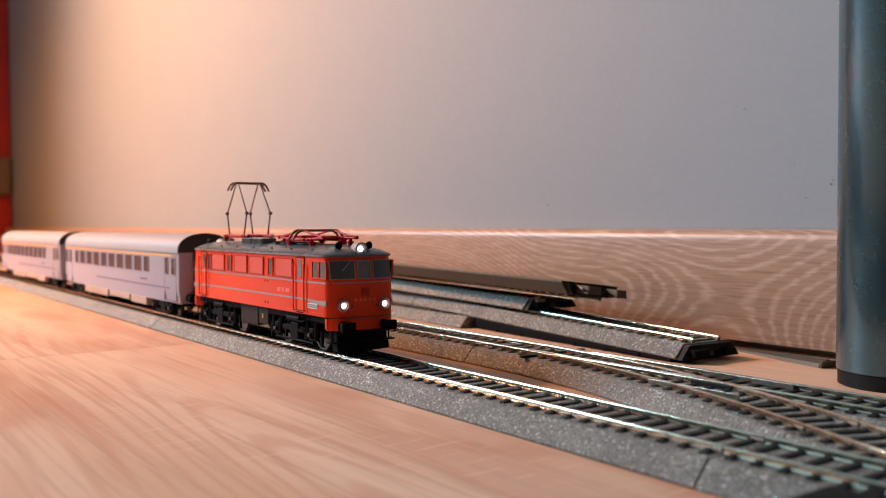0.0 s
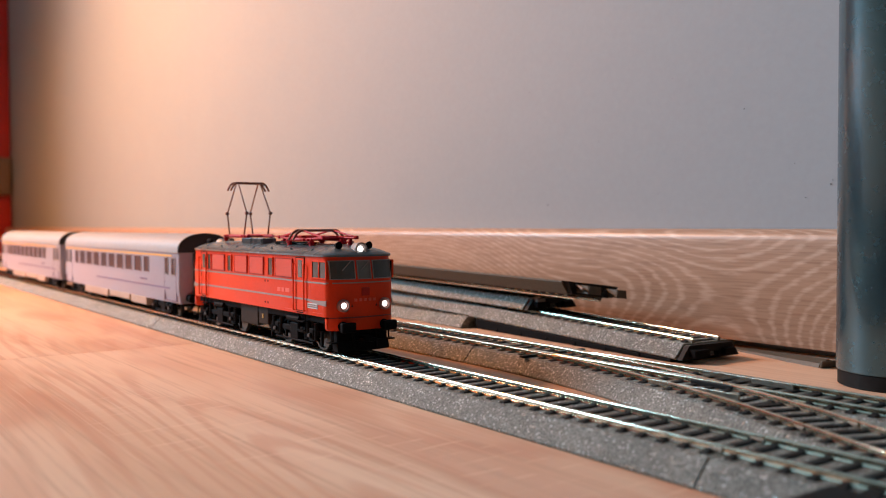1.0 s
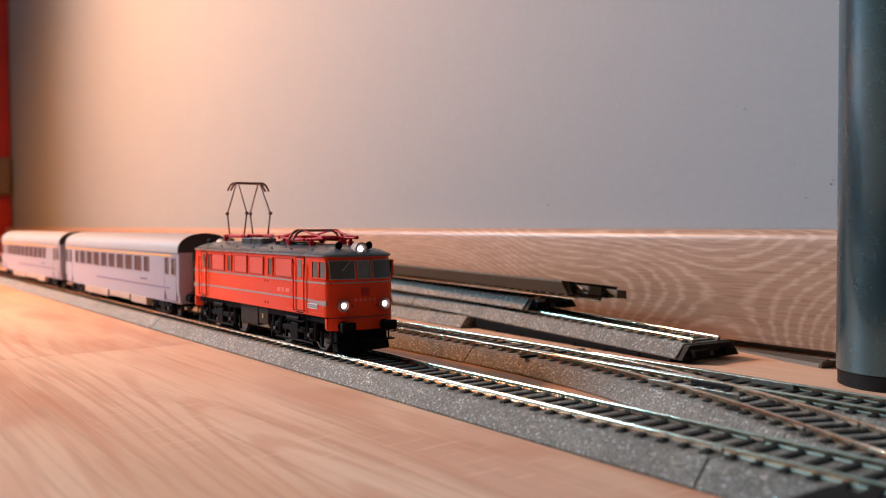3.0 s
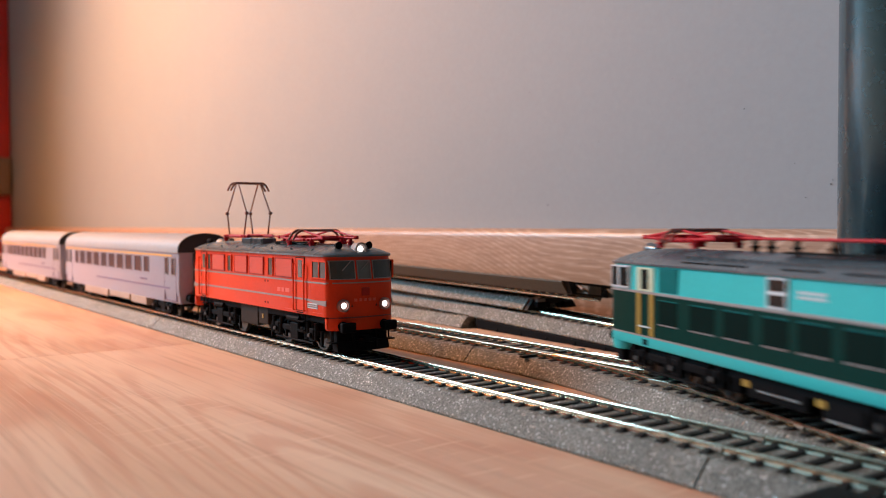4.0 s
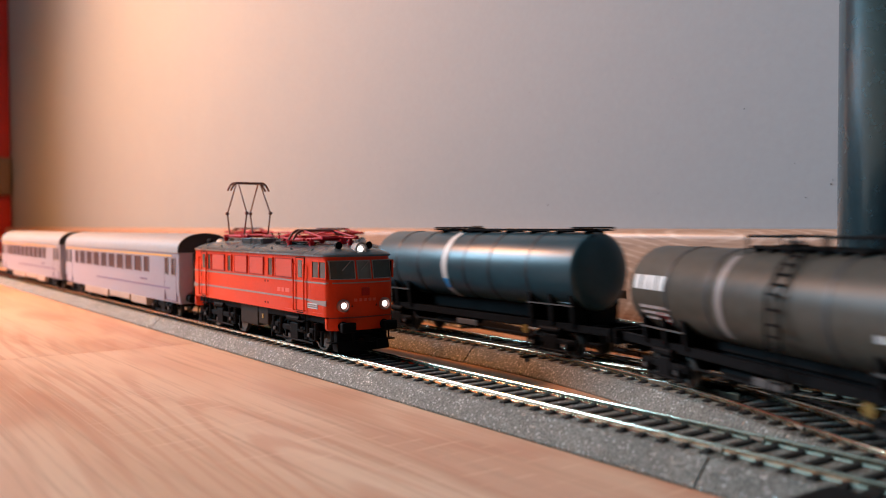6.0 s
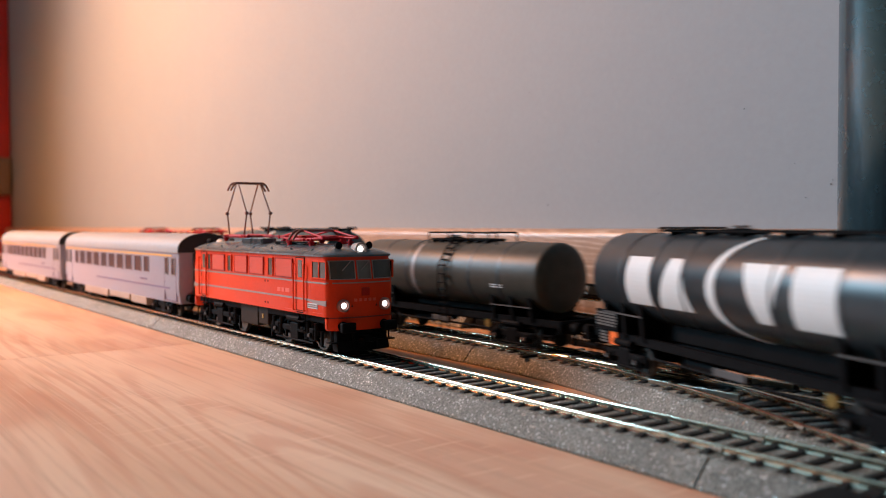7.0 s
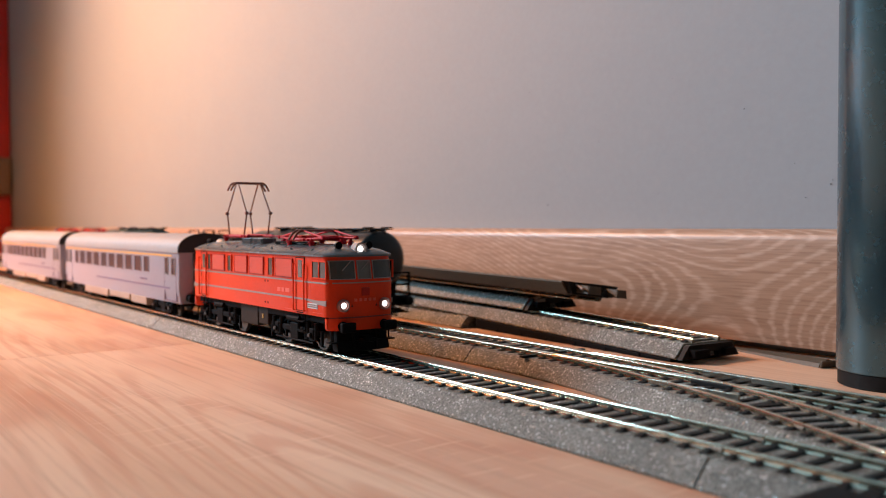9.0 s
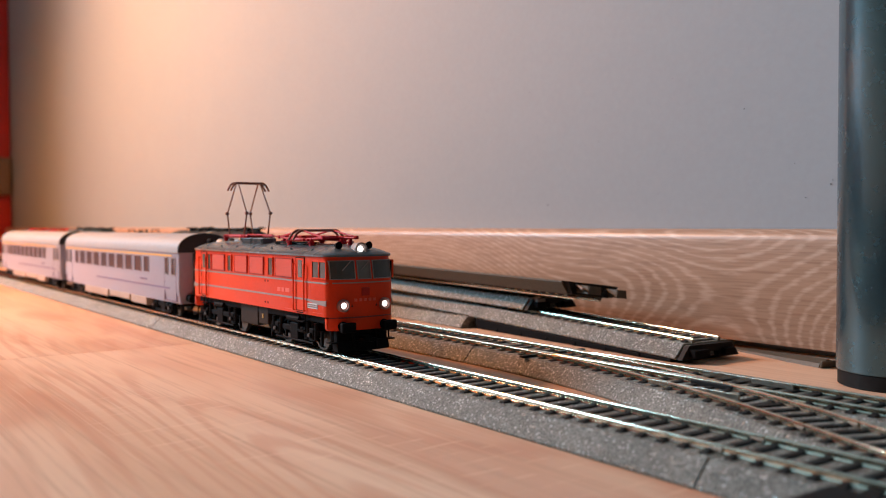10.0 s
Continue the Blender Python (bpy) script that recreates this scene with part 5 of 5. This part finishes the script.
        part("air_tank", rod((-0.028, s * 0.006, 0.0085), (-0.012, s * 0.006, 0.0085), 0.0026, seg=16), M_UNDER, t)
        part("hand_wheel", rod((spread - 0.0135, s * 0.0150, 0.0105), (spread - 0.0135, s * 0.0158, 0.0105), 0.0019, seg=20), M_WHEELO, t, "ochre hand wheel")
    # catwalk or railings on top
    w0, w1, lift = walkway
    top = zc + r
    bm = bmesh.new()
    for y in (-0.0052, 0.0022):
        add_box(bm, w0, w1, y, y + 0.0030, top + lift, top + lift + 0.0006)
        for k in range(int((w1 - w0) / 0.0016)):
            add_box(bm, w0 + 0.0016 * k, w0 + 0.0016 * k + 0.0009, y, y + 0.0030, top + lift + 0.0006, top + lift + 0.0009)
    for k in range(7):
        x = w0 + (w1 - w0) * (k + 0.3) / 6.6
        add_box(bm, x - 0.0005, x + 0.0005, -0.0055, 0.0055, top - 0.0010, top + lift + 0.0001)
    part("catwalk", bm, M_UNDER, t, "black catwalk along the tank top")
    part("manhole", lathe([(top - 0.001, 0.0045), (top + 0.0014, 0.0045), (top + 0.0018, 0.0040), (top + 0.0020, 0.001)], Matrix.Translation((w0 * 0.2, 0, 0)) @ pose(0, 0, 0, 0, -90, 0), 28), M_UNDER, t, smooth=True)
    bm = rod((w0 * 0.2 - 0.004, 0, top + 0.0025), (w0 * 0.2 + 0.004, 0, top + 0.0025), 0.0004, seg=6)
    add_rod(bm, (w0 * 0.2, 0, top), (w0 * 0.2, 0, top + 0.0027), 0.0006, seg=8)
    part("manhole_clamp", bm, M_WHEEL, t)
    for x0, x1 in ((w0, w0 + 0.022), (w1 - 0.012, w1)) if ladder is None else ():
        bm = bmesh.new()
        for y in (-0.0062, 0.0062):
            add_rod(bm, (x0, y, top + lift), (x0, y, top + lift + 0.0014), 0.0004, seg=6)
            add_rod(bm, (x1, y, top + lift), (x1, y, top + lift + 0.0014), 0.0004, seg=6)
            add_rod(bm, (x0, y, top + lift + 0.0014), (x1, y, top + lift + 0.0014), 0.0004, seg=6)
        part("handrail", bm, M_UNDER, t)
    if ladder is not None:
        bm = bmesh.new()
        for x0, x1 in ((ladder - 0.020, ladder + 0.001), (ladder + 0.014, ladder + 0.036)):
            for y in (-0.0062, 0.0062):
                for x in (x0, x1):
                    add_rod(bm, (x, y, top - 0.0015), (x, y, top + 0.0042), 0.00045, seg=6)
                add_rod(bm, (x0, y, top + 0.0042), (x1, y, top + 0.0042), 0.00045, seg=6)
        part("handrail", bm, M_UNDER, t, "thin black handrail loops")
        for s in (-1, 1):
            bm = bmesh.new()
            pts = [(s * 0.0060, top + 0.0010), (s * (r * 0.75), zc + r * 0.78), (s * (r + 0.0012), zc + r * 0.25), (s * (r + 0.0014), zc - r * 0.3), (s * 0.0150, 0.0045)]
            for x in (ladder + 0.003, ladder + 0.0095):
                for (ya, za), (yb, zb) in zip(pts, pts[1:]):
                    add_rod(bm, (x, ya, za), (x, yb, zb), 0.0004, seg=6)
            for (ya, za), (yb, zb) in zip(pts, pts[1:]):
                n = max(2, int(math.hypot(yb - ya, zb - za) / 0.0032))
                for k in range(n):
                    f = k / n
                    add_rod(bm, (ladder + 0.003, ya + (yb - ya) * f, za + (zb - za) * f), (ladder + 0.0095, ya + (yb - ya) * f, za + (zb - za) * f), 0.00035, seg=6)
            part("ladder", bm, M_UNDER, t, "black ladder over the tank side")
    if platform:
        e = platform
        x0, x1 = h + 0.002, half - 0.003
        for y in (-0.0135, 0.0135):
            for x in (x0 + 0.003, x1):
                part("railing_post", rod((e * x, y, 0.0140), (e * x, y, 0.0285), 0.0005, seg=6), M_UNDER, t)
            for z in (0.0215, 0.0282):
                part("handrail", rod((e * (x0 + 0.003), y, z), (e * x1, y, z), 0.0005, seg=6), M_UNDER, t)
        for z in (0.0215, 0.0282):
            part("handrail", rod((e * x1, -0.0135, z), (e * x1, 0.0135, z), 0.0005, seg=6), M_UNDER, t)
        part("platform", box(min(e * x0, e * x1), max(e * x0, e * x1), -0.0140, 0.0140, 0.0144, 0.0150), M_UNDER, t)
    return t


def placards(t, u, hw, orange=True):
    """Small data panels and the orange plate near the leading end."""
    for s in (-1, 1):
        side_box("data_board", u - 0.0085, u + 0.0080, 0.0150, 0.0225, hw - 0.0020, s, M_UNDER, t, 0.0003)
        bars(t, u - 0.0080, u + 0.0075, 0.0162, 0.0218, 5, hw - 0.0017, s, M_LETTER, 21)
        bars(t, u - 0.0070, u - 0.0010, 0.0095, 0.0142, 4, hw - 0.0030, s, M_LETTER, 22)
        if orange:
            side_box("hazard_plate", u + 0.0010, u + 0.0065, 0.0095, 0.0145, hw - 0.0030, s, M_ORANGE, t, 0.0004, "orange hazard plate")


def block_sign(t, zc, r, pieces, mat, s, name="tank_mark"):
    """Large plain marks on the tank: each piece is (u0, u1, z0, z1, lean)."""
    for u0, u1, z0, z1, lean in pieces:
        a0, a1 = math.asin(max(-1, min(1, (z0 - zc) / r))), math.asin(max(-1, min(1, (z1 - zc) / r)))
        f0 = (lambda f, a=u0, b=u1, l=lean: (a + l * f, b + l * f))
        part(name, ring_patch(0, 0, a0, a1, r, zc, s, 0.00022, 12, f0), mat, t, "plain white painted mark")


def wedge(t, zc, r, s, low, high, z0, z1):
    """One plain white block whose width changes from its foot to its top."""
    a0, a1 = math.asin((z0 - zc) / r), math.asin((z1 - zc) / r)
    f0 = lambda f: (low[0] + (high[0] - low[0]) * f, low[1] + (high[1] - low[1]) * f)
    part("tank_mark", ring_patch(0, 0, a0, a1, r, zc, s, 0.00022, 12, f0), M_WHITE, t, "plain white painted block")


def passing_wagons():
    out = []
    # slate wagon with a white ring and a blue disc
    zc, r = 0.0358, 0.0164
    w = tank_wagon("slate grey model tank wagon with a white ring and blue disc", M_TANK1, 0.0810, r, zc, (-0.0568, -0.0355, 0.0036, 0.0232, 0.0498), 0.1010, 0.0620, (-0.0340, 0.0800, 0.0006))
    for s in (-1, 1):
        part("white_ring", ring_patch(-0.0140, -0.0095, radians(-70), radians(80), r, zc, s, 0.0003, 26), M_WHITE, w, "white painted ring")
        part("ring_badge", ring_patch(-0.0138, -0.0097, radians(-40), radians(-22), r, zc, s, 0.0005, 5), M_BLUE, w, "blue square on the white ring")
        bm = bmesh.new()
        n = 22
        for q, rad in ((0, 0.0048),):
            pts = [(-0.0740 + rad * math.cos(2 * math.pi * k / n), rad * math.sin(2 * math.pi * k / n)) for k in range(n)]
            front, back = [], []
            for x, d in pts:
                a = d / r + 0.12
                front.append(bm.verts.new((x, s * (r + 0.0003) * math.cos(a), zc + (r + 0.0003) * math.sin(a))))
                back.append(bm.verts.new((x, s * (r - 0.0003) * math.cos(a), zc + (r - 0.0003) * math.sin(a))))
            bm.faces.new(front)
            bm.faces.new(back[::-1])
            for k in range(n):
                bm.faces.new((front[k], front[(k + 1) % n], back[(k + 1) % n], back[k]))
        part("blue_disc", bm, M_BLUE, w, "plain bright blue disc")
        for x in (-0.0675, -0.0645, -0.0615):
            part("white_mark", ring_patch(x, x + 0.0024, radians(-10), radians(-1), r, zc, s, 0.0003, 3), M_WHITE, w)
        bars(w, 0.0640, 0.0720, 0.0225, 0.0235, 1, 0, s, M_PALE, 31, y_of=lambda z: math.sqrt(0.0164 ** 2 - (z - 0.0358) ** 2))
    placards(w, -0.0740, 0.0150)
    out.append((w, 0.3195, 0.0620))
    # smaller brown-grey wagon with a ladder in the middle
    zc2, r2 = 0.0320, 0.0156
    w = tank_wagon("brown-grey model tank wagon with a side ladder and top railings", M_TANK2, 0.0783, r2, zc2, (-0.0508, -0.0268, 0.0272, 0.0492), 0.0930, 0.0560, (-0.0178, 0.0312, 0.0004), ladder=0.0017)
    for s in (-1, 1):
        block_sign(w, zc2, r2, [(-0.0718 + 0.0052 * k, -0.0718 + 0.0052 * k + 0.0042, 0.0325, 0.0375, 0.0004 if k % 2 else -0.0002) for k in range(4)], M_WHITE, s)
        part("white_ring", ring_patch(-0.0213, -0.0186, radians(-50), radians(60), r2, zc2, s, 0.0002, 20), M_BAND, w, "worn pale ring")
        bars(w, -0.0688, -0.0498, 0.0215, 0.0275, 3, 0, s, M_BAND, 33, y_of=lambda z: math.sqrt(0.0156 ** 2 - (z - 0.0320) ** 2))
        part("rust_patch", ring_patch(-0.0588, -0.0528, radians(-44), radians(-28), r2, zc2, s, 0.0002, 6), M_DREDB, w, "rust-red square")
        bars(w, 0.0440, 0.0520, 0.0268, 0.0288, 2, 0, s, M_PALE, 34, y_of=lambda z: math.sqrt(0.0156 ** 2 - (z - 0.0320) ** 2))
    out.append((w, 0.5143, 0.0560))
    # black wagon with large white marks
    w = tank_wagon("black model tank wagon with large white block marks", M_TANK3, 0.0830, r, zc, (-0.0590, -0.0378, -0.0188, 0.0253, 0.0515), 0.0925, 0.0620, (-0.0480, 0.0825, 0.0006), platform=1)
    for s in (-1, 1):
        lo, hi = 0.0270, 0.0440
        wedge(w, zc, r, s, (-0.0549, -0.0372), (-0.0540, -0.0378), lo, hi)
        wedge(w, zc, r, s, (-0.0338, -0.0142), (-0.0272, -0.0202), lo, hi)
        curve = lambda f: (-0.0045 + 0.0150 * (2 * f - 1.05) ** 2 - 0.0005, -0.0045 + 0.0150 * (2 * f - 1.05) ** 2 + 0.0040 - 0.0018 * abs(2 * f - 1))
        part("tank_mark", ring_patch(0, 0, radians(-78), radians(70), r, zc, s, 0.00022, 30, curve), M_WHITE, w, "white curved bracket mark")
        wedge(w, zc, r, s, (0.0184, 0.0240), (0.0115, 0.0305), lo, hi)
        wedge(w, zc, r, s, (0.0340, 0.0512), (0.0342, 0.0508), lo, hi)
        bars(w, 0.0600, 0.0680, 0.0225, 0.0240, 2, 0, s, M_PALE, 35, y_of=lambda z: math.sqrt(0.0164 ** 2 - (z - 0.0358) ** 2))
    placards(w, -0.0745, 0.0150)
    out.append((w, 0.7130, 0.0620))
    return out


TRAIN = [(green_locomotive(), 0.0990, 0.0580)] + passing_wagons()


# ---- what moves ----
# seconds and the place of the passing train's leading end on its track
LEAD = ((0.0, 0.903), (2.0, 0.496), (3.8, 0.1335), (4.3, 0.035), (4.5, -0.007), (4.7, -0.0515), (5.3, -0.183), (5.6, -0.2465), (6.2, -0.376), (6.8, -0.5055), (7.0, -0.550),
        (7.3, -0.606), (7.6, -0.659), (8.0, -0.730), (8.5, -0.818), (9.0, -0.905), (10.0, -1.08))


def lead(t):
    for (t0, s0), (t1, s1) in zip(LEAD, LEAD[1:]):
        if t <= t1:
            return s0 + (s1 - s0) * (t - t0) / (t1 - t0)
    return LEAD[-1][1]


def motions():
    times = [round(0.2 * k, 2) for k in range(51)]
    for ob, mid, half in TRAIN:
        rows = []
        for t in times:
            s = lead(t) + mid
            a, b = centre(s - half)[0], centre(s + half)[0]
            d = b - a
            rows.append((t, pose((a.x + b.x) / 2, (a.y + b.y) / 2, RH, 0, 0, math.degrees(math.atan2(d.y, d.x)))))
        walk(ob, rows)


motions()
